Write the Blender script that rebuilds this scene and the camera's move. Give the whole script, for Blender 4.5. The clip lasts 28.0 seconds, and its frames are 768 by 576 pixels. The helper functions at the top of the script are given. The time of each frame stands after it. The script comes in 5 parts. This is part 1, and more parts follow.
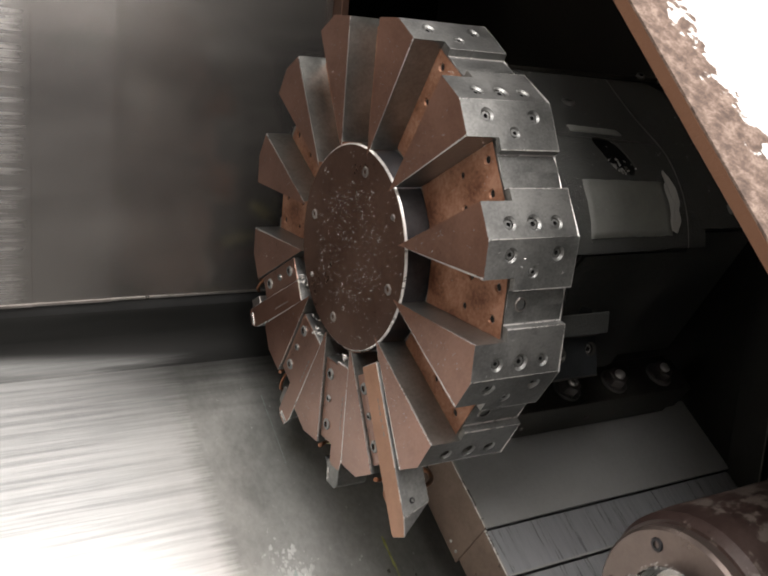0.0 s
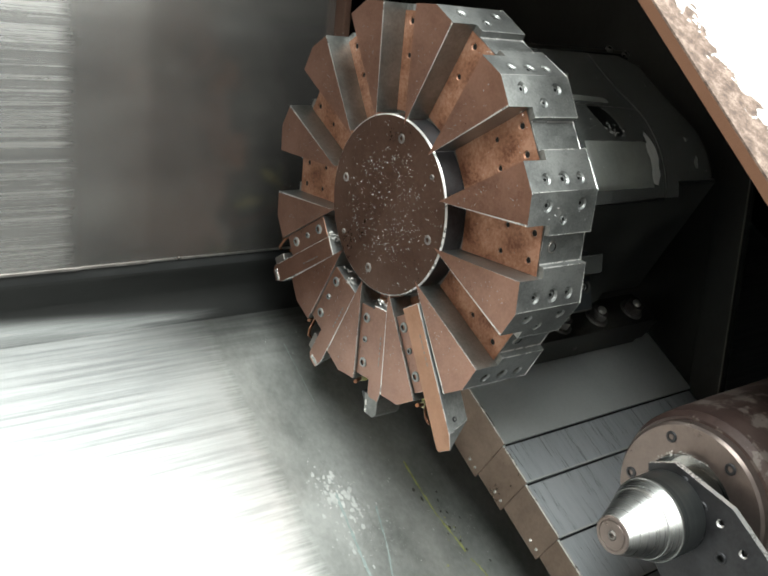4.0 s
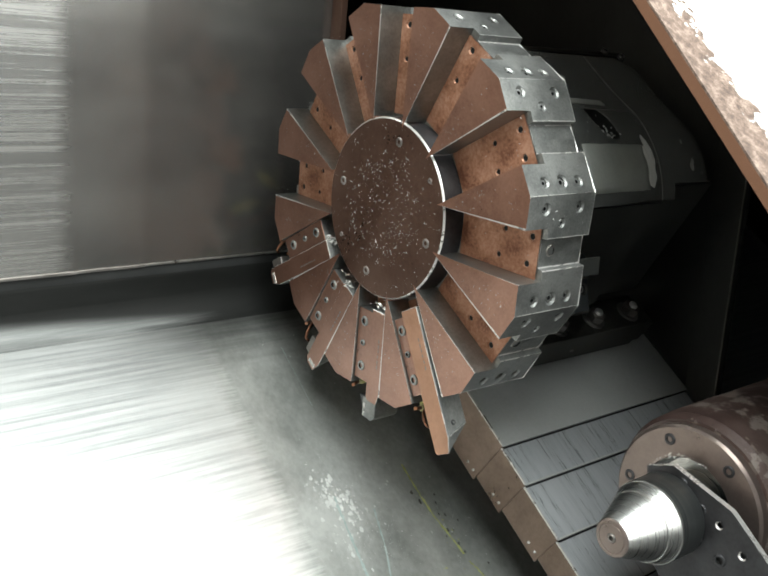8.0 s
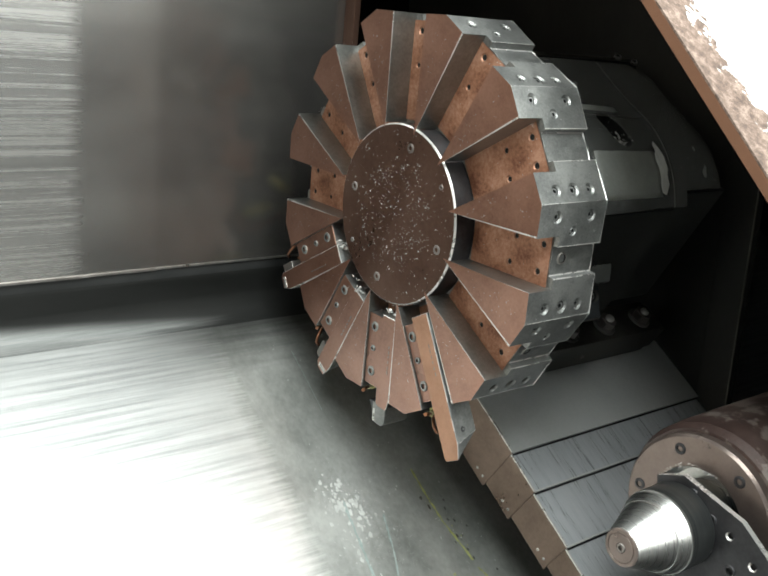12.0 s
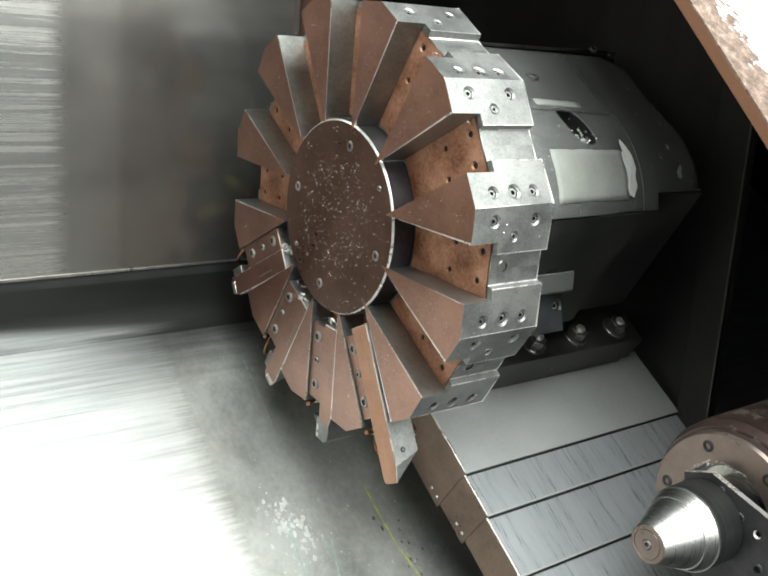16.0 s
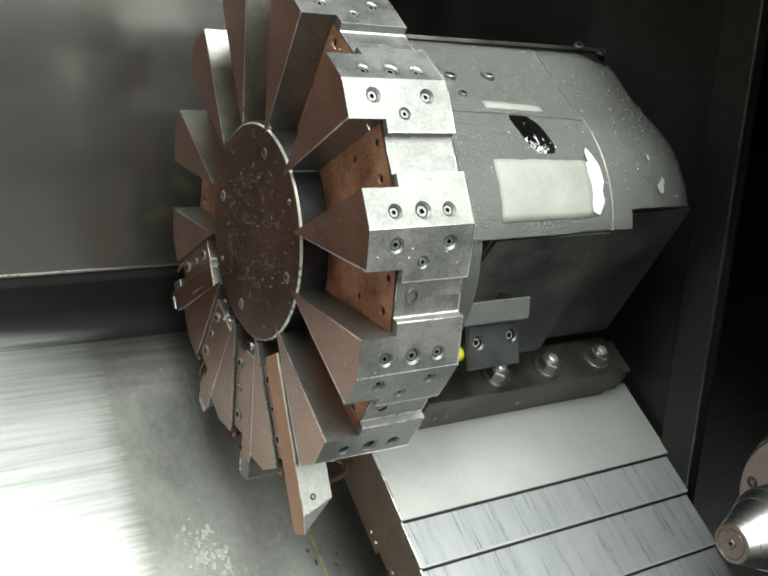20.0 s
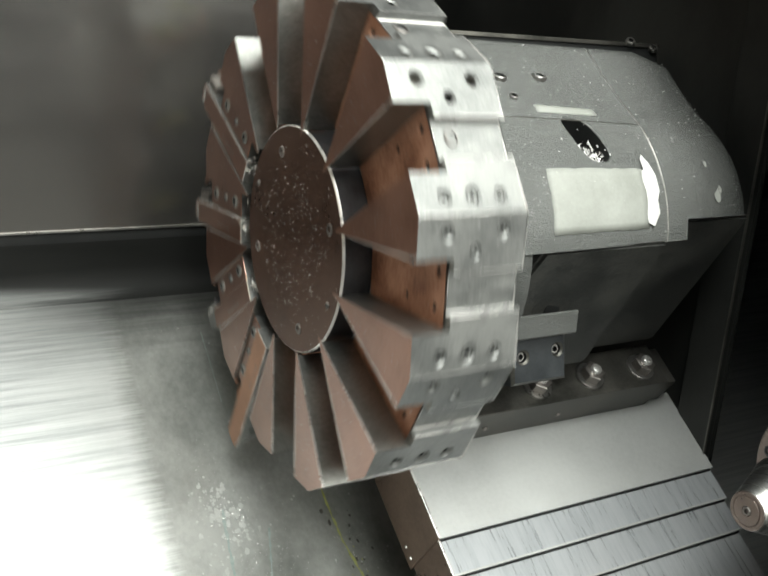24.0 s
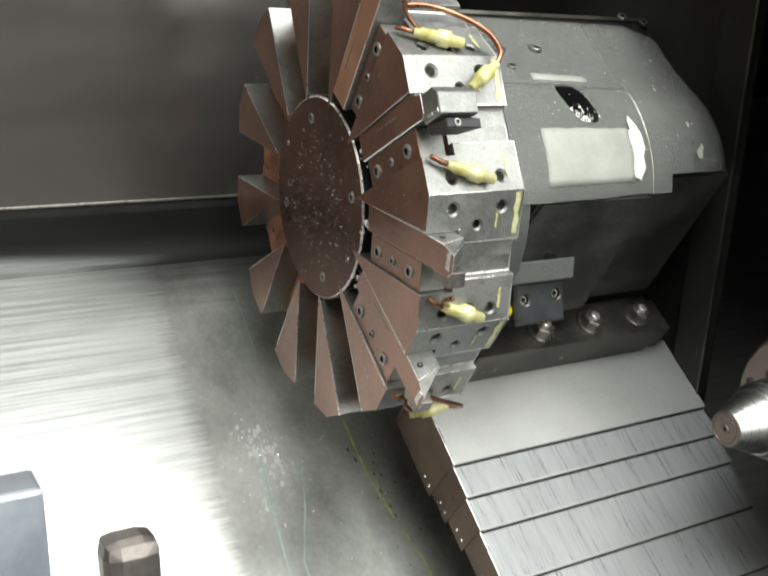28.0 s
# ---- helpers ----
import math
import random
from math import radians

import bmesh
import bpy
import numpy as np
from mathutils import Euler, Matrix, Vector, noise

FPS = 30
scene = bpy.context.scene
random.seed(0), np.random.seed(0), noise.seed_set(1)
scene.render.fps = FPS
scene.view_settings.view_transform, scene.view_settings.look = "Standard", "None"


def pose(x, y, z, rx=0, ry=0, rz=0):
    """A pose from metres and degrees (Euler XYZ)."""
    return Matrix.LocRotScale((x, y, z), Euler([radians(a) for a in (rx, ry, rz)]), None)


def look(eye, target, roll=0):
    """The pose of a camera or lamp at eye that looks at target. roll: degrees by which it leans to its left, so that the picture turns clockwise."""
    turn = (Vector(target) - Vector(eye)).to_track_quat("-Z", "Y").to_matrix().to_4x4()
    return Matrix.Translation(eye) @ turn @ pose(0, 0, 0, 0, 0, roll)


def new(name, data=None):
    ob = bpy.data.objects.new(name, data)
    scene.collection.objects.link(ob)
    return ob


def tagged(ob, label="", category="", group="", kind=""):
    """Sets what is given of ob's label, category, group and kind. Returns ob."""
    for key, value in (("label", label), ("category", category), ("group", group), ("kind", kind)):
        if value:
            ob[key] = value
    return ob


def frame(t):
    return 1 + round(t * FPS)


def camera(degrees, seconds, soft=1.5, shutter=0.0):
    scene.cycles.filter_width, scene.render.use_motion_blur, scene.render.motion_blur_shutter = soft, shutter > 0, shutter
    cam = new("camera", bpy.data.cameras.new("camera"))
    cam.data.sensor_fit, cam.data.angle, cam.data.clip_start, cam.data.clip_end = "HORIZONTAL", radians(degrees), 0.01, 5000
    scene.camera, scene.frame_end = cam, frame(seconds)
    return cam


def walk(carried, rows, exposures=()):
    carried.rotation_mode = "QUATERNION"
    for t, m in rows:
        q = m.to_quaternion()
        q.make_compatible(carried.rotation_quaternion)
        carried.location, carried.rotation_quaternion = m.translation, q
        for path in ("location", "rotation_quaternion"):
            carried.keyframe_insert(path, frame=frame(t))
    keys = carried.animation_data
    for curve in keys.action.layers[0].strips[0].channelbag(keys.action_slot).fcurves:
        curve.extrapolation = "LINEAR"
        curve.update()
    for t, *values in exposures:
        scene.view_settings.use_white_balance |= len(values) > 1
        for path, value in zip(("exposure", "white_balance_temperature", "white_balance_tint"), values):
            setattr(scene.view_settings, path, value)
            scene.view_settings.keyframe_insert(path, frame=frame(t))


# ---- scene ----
from mathutils import geometry

# ---- camera ----
cam = camera(46.4, 28.0, soft=1.9, shutter=0.4)
PATH = [
    (0, (-0.4146, -0.7152, 1.3415), (0.1041, 0.0975, 1.0762), 5.76),
    (0.5, (-0.4998, -0.7193, 1.3316), (0.0673, 0.0554, 1.0516), 6.15),
    (1, (-0.5571, -0.7331, 1.32), (0.0535, -0.0065, 1.005), 4.58),
    (1.5, (-0.5719, -0.7218, 1.3384), (0.0478, 0.0009, 1.0325), 4.57),
    (2, (-0.5837, -0.7311, 1.3398), (0.0271, 0.0037, 1.0449), 4.52),
    (2.5, (-0.5946, -0.7421, 1.3339), (0.0164, -0.0129, 1.0257), 4.22),
    (3, (-0.5971, -0.7406, 1.3404), (0.0118, -0.008, 1.0363), 4.71),
    (3.5, (-0.5966, -0.7411, 1.3448), (0.0112, -0.0033, 1.0515), 5.3),
    (5.5, (-0.5993, -0.7402, 1.3509), (0.0034, 0.0034, 1.0614), 5.63),
    (6, (-0.5999, -0.7383, 1.3517), (0.0047, 0.005, 1.0655), 5.45),
    (6.5, (-0.6023, -0.738, 1.3491), (0.001, 0.0041, 1.0571), 5.62),
    (7, (-0.6018, -0.7376, 1.3484), (0.0042, 0.0015, 1.0545), 5.79),
    (7.5, (-0.6013, -0.7408, 1.3495), (0.0058, -0.0007, 1.0604), 5.57),
    (8, (-0.601, -0.7375, 1.3498), (0.01, -0.0009, 1.0596), 5.43),
    (8.5, (-0.5956, -0.7399, 1.3471), (0.011, -0.0027, 1.0494), 5.43),
    (9, (-0.5958, -0.7423, 1.3485), (0.0084, -0.0021, 1.0536), 5.34),
    (9.5, (-0.5967, -0.7406, 1.3471), (0.0071, -0.001, 1.0496), 5.3),
    (10, (-0.598, -0.7387, 1.3471), (0.0049, 0.0021, 1.0511), 5.39),
    (10.5, (-0.5972, -0.7405, 1.3463), (0.0047, 0.0017, 1.0516), 5.59),
    (11, (-0.6023, -0.7383, 1.3502), (-0.0023, 0.0058, 1.0565), 5.98),
    (11.5, (-0.6014, -0.7341, 1.352), (-0.0006, 0.0099, 1.0596), 5.59),
    (12, (-0.6003, -0.7364, 1.3559), (0.001, 0.0077, 1.0647), 5.61),
    (12.5, (-0.6018, -0.7337, 1.352), (0.0004, 0.0096, 1.0607), 5.74),
    (14.5, (-0.5964, -0.7471, 1.3549), (-0.0021, 0.0048, 1.0697), 5.65),
    (15, (-0.6002, -0.7445, 1.3554), (-0.0074, 0.0072, 1.0664), 6.01),
    (15.5, (-0.6051, -0.7408, 1.3522), (-0.0207, 0.0159, 1.059), 5.88),
    (16, (-0.6034, -0.7404, 1.3533), (-0.0263, 0.021, 1.0581), 5.47),
    (16.5, (-0.6222, -0.7419, 1.3527), (-0.0735, 0.0393, 1.0549), 5.99),
    (17, (-0.6246, -0.7409, 1.3509), (-0.0847, 0.0447, 1.0485), 6.43),
    (17.5, (-0.619, -0.7428, 1.3494), (-0.0823, 0.0436, 1.0435), 6.05),
    (18, (-0.6118, -0.7457, 1.3478), (-0.081, 0.0423, 1.036), 5.48),
    (18.5, (-0.6178, -0.7461, 1.3477), (-0.0977, 0.0482, 1.0337), 5.5),
    (19, (-0.6181, -0.7478, 1.3492), (-0.1, 0.0478, 1.035), 5.56),
    (19.5, (-0.619, -0.7486, 1.3514), (-0.1043, 0.0508, 1.0415), 5.09),
    (20, (-0.6252, -0.7482, 1.3523), (-0.1156, 0.0564, 1.0474), 5.4),
    (20.5, (-0.6263, -0.7471, 1.3505), (-0.1183, 0.0565, 1.0407), 5.54),
    (21, (-0.6277, -0.7431, 1.3444), (-0.119, 0.0553, 1.0223), 6.45),
    (21.5, (-0.6263, -0.7403, 1.3383), (-0.1166, 0.0522, 1.0035), 6.65),
    (22, (-0.6276, -0.7403, 1.3386), (-0.1217, 0.0552, 1.0049), 6.41),
    (22.5, (-0.6196, -0.7411, 1.3409), (-0.1245, 0.0604, 1.0054), 6.36),
    (24.5, (-0.6237, -0.7525, 1.3378), (-0.135, 0.0535, 1.0038), 6.06),
    (25, (-0.6206, -0.7593, 1.3214), (-0.1384, 0.033, 0.9475), 6.98),
    (25.5, (-0.6272, -0.7725, 1.3313), (-0.152, 0.0335, 0.9783), 6.55),
    (26, (-0.6274, -0.7838, 1.3428), (-0.1608, 0.0336, 1.0048), 5.47),
    (26.5, (-0.6431, -0.8003, 1.3457), (-0.1866, 0.0263, 1.0166), 5.22),
    (27, (-0.6429, -0.8101, 1.349), (-0.1788, 0.0141, 1.0244), 5.47),
    (27.5, (-0.6461, -0.8127, 1.3462), (-0.1848, 0.0147, 1.0259), 5.32),
    (28, (-0.6712, -0.8438, 1.3357), (-0.2026, -0.0303, 0.9915), 4.47),
]
EXPOSURES = [(0.0, 0.36, 6800, 20), (0.5, 0.68, 6600, 16), (1.0, 0.99, 6280, 8), (14.6, 0.99, 6280, 7), (16.6, 1.11, 6350, 6), (18.2, 0.55, 6450, 5), (19.5, 0.5, 6450, 5), (24.2, 0.5, 6500, 8), (25.2, 0.58, 6550, 10), (28.0, 0.48, 6550, 10)]
walk(cam, [(t, look(eye, target, roll)) for t, eye, target, roll in PATH], EXPOSURES)

# ---- light ----
world = bpy.data.worlds.new("hall")
scene.world = world
world.use_nodes = True
wn = world.node_tree.nodes
wn["Background"].inputs["Strength"].default_value = 0.08
wn["Background"].inputs["Color"].default_value = (0.95, 1.0, 0.97, 1)


def hall_lamp(name, eye, target, sx, sy, watts, colour=(1, 1, 1)):
    data = bpy.data.lights.new(name, "AREA")
    data.shape, data.size, data.size_y, data.energy, data.color = "RECTANGLE", sx, sy, watts, colour
    ob = new(name, data)
    ob.matrix_world = look(eye, target)
    return ob


hall_lamp("hall_window", (1.0, -3.6, 3.1), (-0.1, 0.0, 1.1), 5.2, 3.0, 150, (1.0, 1.0, 0.93))
hall_lamp("hall_lamp", (-0.3, -0.78, 2.5), (-0.28, -0.05, 0.95), 1.4, 0.8, 31, (0.98, 1.0, 0.95))

# ---- frames of reference ----
Z0 = 1.15
TILT = 15.37
SLOPE = 47.2
MC = pose(0, 0, Z0, -TILT, 0, 0)  # the turret's own upright, tilted against the plumb line
SL = Vector((0, -math.cos(radians(SLOPE)), -math.sin(radians(SLOPE))))  # down the slant bed
NR = Vector((0, -math.sin(radians(SLOPE)), math.cos(radians(SLOPE))))  # away from the slant bed
C0 = Vector((0.1176, -0.039, -0.2817))


def slant(x, s, n):
    """A point of the slant bed: along the lathe, up the slope, off the slope."""
    return Vector((x, 0, 0)) + Vector((0, C0.y, C0.z)) - SL * s + NR * n


SLANT = Matrix(((1, 0, 0, 0), (0, -SL.y, NR.y, C0.y), (0, -SL.z, NR.z, C0.z), (0, 0, 0, 1)))


# ---- materials ----
def node(nt, kind, **values):
    n = nt.nodes.new(kind)
    for key, value in values.items():
        n.inputs[key.replace("_", " ")].default_value = value
    return n


def coords(nt, scale=(1, 1, 1), space="Object"):
    tc = nt.nodes.new("ShaderNodeTexCoord")
    mp = nt.nodes.new("ShaderNodeMapping")
    mp.inputs["Scale"].default_value = scale
    nt.links.new(tc.outputs[space], mp.inputs["Vector"])
    return mp.outputs["Vector"]


def noise_tex(nt, vec, scale, detail=6.0, rough=0.6):
    n = nt.nodes.new("ShaderNodeTexNoise")
    n.inputs["Scale"].default_value, n.inputs["Detail"].default_value, n.inputs["Roughness"].default_value = scale, detail, rough
    nt.links.new(vec, n.inputs["Vector"])
    return n.outputs["Fac"]


def ramp(nt, fac, stops):
    r = nt.nodes.new("ShaderNodeValToRGB")
    els = r.color_ramp.elements
    while len(els) < len(stops):
        els.new(0.5)
    for e, (p, c) in zip(els, stops):
        e.position, e.color = p, (*c, 1) if len(c) == 3 else c
    nt.links.new(fac, r.inputs["Fac"])
    return r.outputs["Color"]


def grey(v):
    return (v, v, v)


def surface(name, colours, metal=0.0, rough=(0.4, 0.6), scale=20.0, stretch=(1, 1, 1), bump=0.1, fine=200.0, bump_dist=0.001, spots=None, coat=0.0, weight=0.35):
    """A surface with broad patches, fine grain and relief. colours: two or three base colours from dark to light."""
    m = bpy.data.materials.new(name)
    m.use_nodes = True
    layer(m.node_tree, m.node_tree.nodes["Principled BSDF"], colours, metal, rough, scale, stretch, bump, fine, bump_dist, spots, coat, weight)
    return m


def layer(nt, b, colours, metal=0.0, rough=(0.4, 0.6), scale=20.0, stretch=(1, 1, 1), bump=0.1, fine=200.0, bump_dist=0.001, spots=None, coat=0.0, weight=0.35):
    """Drives one shader node with patches, grain and relief."""
    vec = coords(nt, stretch)
    broad = noise_tex(nt, vec, scale)
    grain = noise_tex(nt, vec, fine, 4.0, 0.7)
    mix = nt.nodes.new("ShaderNodeMath")
    mix.operation = "MULTIPLY_ADD"
    nt.links.new(grain, mix.inputs[0])
    mix.inputs[1].default_value = weight
    nt.links.new(broad, mix.inputs[2])
    lo = 0.325 + 0.5 * weight
    hi = lo + 0.35
    stops = [(lo + (hi - lo) * i / (len(colours) - 1), c) for i, c in enumerate(colours)]
    col = ramp(nt, mix.outputs[0], stops)
    if spots:
        sfac = noise_tex(nt, coords(nt), spots[1], 5.0, 0.65)
        smask = ramp(nt, sfac, [(spots[2], grey(0)), (spots[2] + 0.04, grey(1))])
        mx = nt.nodes.new("ShaderNodeMixRGB")
        nt.links.new(smask, mx.inputs[0])
        nt.links.new(col, mx.inputs[1])
        mx.inputs[2].default_value = (*spots[0], 1)
        col = mx.outputs[0]
    nt.links.new(col, b.inputs["Base Color"])
    rr = ramp(nt, mix.outputs[0], [(lo, grey(rough[0])), (hi, grey(rough[1]))])
    nt.links.new(rr, b.inputs["Roughness"])
    b.inputs["Metallic"].default_value = metal
    b.inputs["Coat Weight"].default_value = coat
    b.inputs["Coat Roughness"].default_value = 0.14
    b.inputs["Coat IOR"].default_value = 1.5
    bp = nt.nodes.new("ShaderNodeBump")
    bp.inputs["Strength"].default_value, bp.inputs["Distance"].default_value = bump, bump_dist
    nt.links.new(mix.outputs[0], bp.inputs["Height"])
    nt.links.new(bp.outputs["Normal"], b.inputs["Normal"])


def turned_grain(m):
    """Rings of a turned surface stretch its highlights along the axis."""
    nt = m.node_tree
    tangent = nt.nodes.new("ShaderNodeTangent")
    tangent.direction_type, tangent.axis = "RADIAL", "X"
    b = nt.nodes["Principled BSDF"]
    b.inputs["Anisotropic"].default_value = 0.75
    nt.links.new(tangent.outputs[0], b.inputs["Tangent"])


STEEL = surface("ground_steel", [(0.2, 0.206, 0.204), (0.27, 0.276, 0.27), (0.35, 0.355, 0.345)], 0.9, (0.4, 0.54), 26, (1, 1, 1), 0.12, 420, 0.001, None, 0.0, 0.7)
# Steel whose brown reflection is put into the base colour.
BROWN = surface("brown_tinted_steel", [(0.24, 0.12, 0.081), (0.33, 0.172, 0.12), (0.395, 0.218, 0.158)], 0.85, (0.27, 0.37), 9, (1, 1, 1), 0.02, 320, 0.001, None, 1.0, 0.35)
SIDE = surface("oily_ground_steel", [(0.19, 0.193, 0.183), (0.25, 0.253, 0.24), (0.33, 0.33, 0.315)], 0.92, (0.3, 0.42), 14, (1, 1, 1), 0.1, 300, 0.001, None, 0.0, 0.5)
# The hub's brown cast is likewise a reflection put into the colour.
HUBM = surface("hub_steel", [(0.088, 0.048, 0.034), (0.116, 0.066, 0.048), (0.142, 0.086, 0.065)], 0.7, (0.26, 0.4), 9, (1, 1, 1), 0.05, 300)
DARKSTEEL = surface("black_oxide_steel", [(0.03, 0.03, 0.033), (0.07, 0.07, 0.075)], 0.7, (0.35, 0.55), 25, (1, 1, 1), 0.08, 300)
HOLE = surface("thread_steel", [(0.16, 0.155, 0.145), (0.34, 0.33, 0.31)], 0.9, (0.25, 0.45), 60, (1, 1, 1), 0.5, 900)
CAST = surface("cast_iron_paint", [(0.15, 0.156, 0.15), (0.29, 0.297, 0.288), (0.55, 0.56, 0.545)], 0.35, (0.22, 0.36), 40, (1, 1, 1), 0.6, 420, 0.002, None, 0.2, 2.6)
WAY = surface("way_cover_steel", [(0.47, 0.495, 0.52), (0.545, 0.57, 0.595), (0.59, 0.61, 0.635)], 0.5, (0.27, 0.31), 2.2, (60, 3.5, 1), 0.003, 9, 0.001, None, 0.0, 0.8)
GUARD = surface("stainless_guard", [(0.23, 0.222, 0.211), (0.257, 0.248, 0.237), (0.29, 0.281, 0.268)], 0.9, (0.19, 0.26), 1.5, (0.6, 3, 4), 0.006, 60)
# GUARD a tenth lighter, the stronger light at this end put into the colour.
SLIDER = surface("dull_stainless_panel", [(0.255, 0.246, 0.236), (0.282, 0.273, 0.261), (0.315, 0.305, 0.293)], 0.9, (0.2, 0.28), 1.5, (0.6, 3, 4), 0.006, 60)

def scratched_panel():
    """Bright scratches that fade out towards the worn free edge of the panel."""
    m = surface("scratched_guard", [(0.35, 0.344, 0.333), (0.4, 0.392, 0.38), (0.48, 0.471, 0.457)], 0.88, (0.22, 0.3), 2.2, (0.8, 50, 110), 0.004, 20, 0.001, None, 0.0, 0.6)
    nt = m.node_tree
    dull = nt.nodes.new("ShaderNodeBsdfPrincipled")
    # the same lightened guard tone as SLIDER
    layer(nt, dull, [(0.255, 0.246, 0.236), (0.282, 0.273, 0.261), (0.315, 0.305, 0.293)], 0.9, (0.2, 0.28), 1.5, (0.6, 3, 4), 0.006, 60)
    sep = nt.nodes.new("ShaderNodeSeparateXYZ")
    nt.links.new(coords(nt), sep.inputs[0])
    at = nt.nodes.new("ShaderNodeMath")
    at.operation = "MULTIPLY_ADD"
    nt.links.new(noise_tex(nt, coords(nt, (1, 1, 90)), 3.0, 4.0, 0.6), at.inputs[0])
    at.inputs[1].default_value = 0.03
    nt.links.new(sep.outputs["X"], at.inputs[2])
    fade = nt.nodes.new("ShaderNodeMapRange")
    fade.interpolation_type = "SMOOTHSTEP"
    nt.links.new(at.outputs[0], fade.inputs["Value"])
    fade.inputs["From Min"].default_value, fade.inputs["From Max"].default_value = -0.249, -0.222
    mx = nt.nodes.new("ShaderNodeMixShader")
    nt.links.new(fade.outputs[0], mx.inputs[0])
    nt.links.new(nt.nodes["Principled BSDF"].outputs[0], mx.inputs[1])
    nt.links.new(dull.outputs[0], mx.inputs[2])
    nt.links.new(mx.outputs[0], nt.nodes["Material Output"].inputs["Surface"])
    return m


PANEL = scratched_panel()
LABEL = surface("label_paint", [(0.27, 0.28, 0.255), (0.315, 0.325, 0.3), (0.36, 0.37, 0.345)], 0.0, (0.5, 0.7), 24, (1, 1, 1), 0.08, 300)
DARKWALL = surface("enclosure_black", [(0.004, 0.0042, 0.0044), (0.0085, 0.0088, 0.0092)], 0.0, (0.5, 0.7), 8, (1, 1, 1), 0.1, 150)
TAILP = surface("worn_brown_paint", [(0.035, 0.022, 0.02), (0.065, 0.042, 0.037), (0.09, 0.06, 0.053)], 0.1, (0.3, 0.5), 14, (1, 1, 1), 0.2, 200, 0.001, ((0.18, 0.15, 0.134), 24, 0.52))
FLANGE = surface("flange_steel", [(0.165, 0.132, 0.118), (0.195, 0.157, 0.141), (0.23, 0.187, 0.17)], 0.75, (0.26, 0.38), 20, (1, 1, 1), 0.04, 300)
CONE = surface("turned_steel", [(0.47, 0.47, 0.46), (0.49, 0.49, 0.48)], 1.0, (0.27, 0.28), 20, (14, 0, 0), 0.0, 90)
turned_grain(CONE)
RUST = surface("rusted_steel", [(0.16, 0.075, 0.04), (0.3, 0.175, 0.115), (0.46, 0.34, 0.26)], 0.1, (0.6, 0.85), 30, (1, 1, 1), 0.4, 260, 0.001, None, 0.0, 1.4)
YELLOW = surface("yellow_brass", [(0.5, 0.48, 0.14), (0.68, 0.65, 0.3), (0.78, 0.76, 0.5)], 0.2, (0.3, 0.5), 60, (1, 1, 1), 0.15, 400)
COPPER = surface("copper_tube", [(0.17, 0.08, 0.05), (0.4, 0.21, 0.135)], 0.9, (0.25, 0.4), 60, (1, 1, 1), 0.1, 300)
TOOL = surface("tool_steel", [(0.17, 0.155, 0.145), (0.3, 0.28, 0.265)], 0.85, (0.3, 0.45), 20, (1, 1, 1), 0.05, 300)
CARBIDE = surface("coated_carbide", [(0.2, 0.07, 0.05), (0.36, 0.15, 0.1)], 0.6, (0.25, 0.4), 80, (1, 1, 1), 0.05, 300)
CHIP = surface("bright_chips", [(0.72, 0.72, 0.7), (0.86, 0.86, 0.84)], 0.45, (0.15, 0.3), 40, (1, 1, 1), 0.05, 300)


EDGE = surface("worn_bright_edge", [(0.64, 0.62, 0.6), (0.78, 0.77, 0.75)], 0.7, (0.22, 0.36), 40, (1, 1, 1), 0.1, 400)
RUSTY = surface("rust_stained_steel", [(0.17, 0.072, 0.042), (0.34, 0.165, 0.1), (0.47, 0.265, 0.18)], 0.45, (0.34, 0.56), 30, (1, 1, 1), 0.12, 260, 0.001, None, 0.0, 0.6)
# Shaded copy of CAST for the faces that look downwards.
CASTDARK = surface("shaded_cast_iron", [(0.02, 0.021, 0.02), (0.036, 0.037, 0.035), (0.065, 0.065, 0.06)], 0.25, (0.32, 0.5), 14, (1, 1, 1), 0.7, 320, 0.0012, None, 0.0, 0.8)
# Orange-brown reflection on the long shank's front, painted as a tint.
SHANK = surface("copper_tinted_steel", [(0.31, 0.165, 0.1), (0.44, 0.25, 0.165)], 0.55, (0.36, 0.48), 22, (1, 1, 1), 0.05, 300)
WHITE = surface("bare_white_paint", [(0.6, 0.6, 0.58), (0.74, 0.74, 0.72)], 0.0, (0.5, 0.7), 40, (1, 1, 1), 0.1, 200)
BLUEGREY = surface("blue_grey_paint", [(0.03, 0.034, 0.038), (0.06, 0.066, 0.071)], 0.3, (0.35, 0.5), 30, (1, 1, 1), 0.08, 300)
YELLOWPLASTIC = surface("yellow_plastic", [(0.6, 0.55, 0.03), (0.75, 0.7, 0.06)], 0.0, (0.35, 0.5), 30, (1, 1, 1), 0.05, 300)
OILSTEEL = surface("oily_steel_bar", [(0.06, 0.06, 0.053), (0.11, 0.107, 0.097), (0.16, 0.153, 0.138)], 0.8, (0.3, 0.5), 18, (1, 1, 1), 0.08, 300)
BOLT = surface("zinc_bolt", [(0.22, 0.215, 0.2), (0.36, 0.35, 0.335)], 0.9, (0.25, 0.4), 50, (1, 1, 1), 0.08, 400)
WAYTOP = surface("ground_cover_steel", [(0.54, 0.55, 0.54), (0.61, 0.62, 0.61), (0.66, 0.67, 0.66)], 0.45, (0.28, 0.38), 6, (1, 1, 1), 0.03, 200)
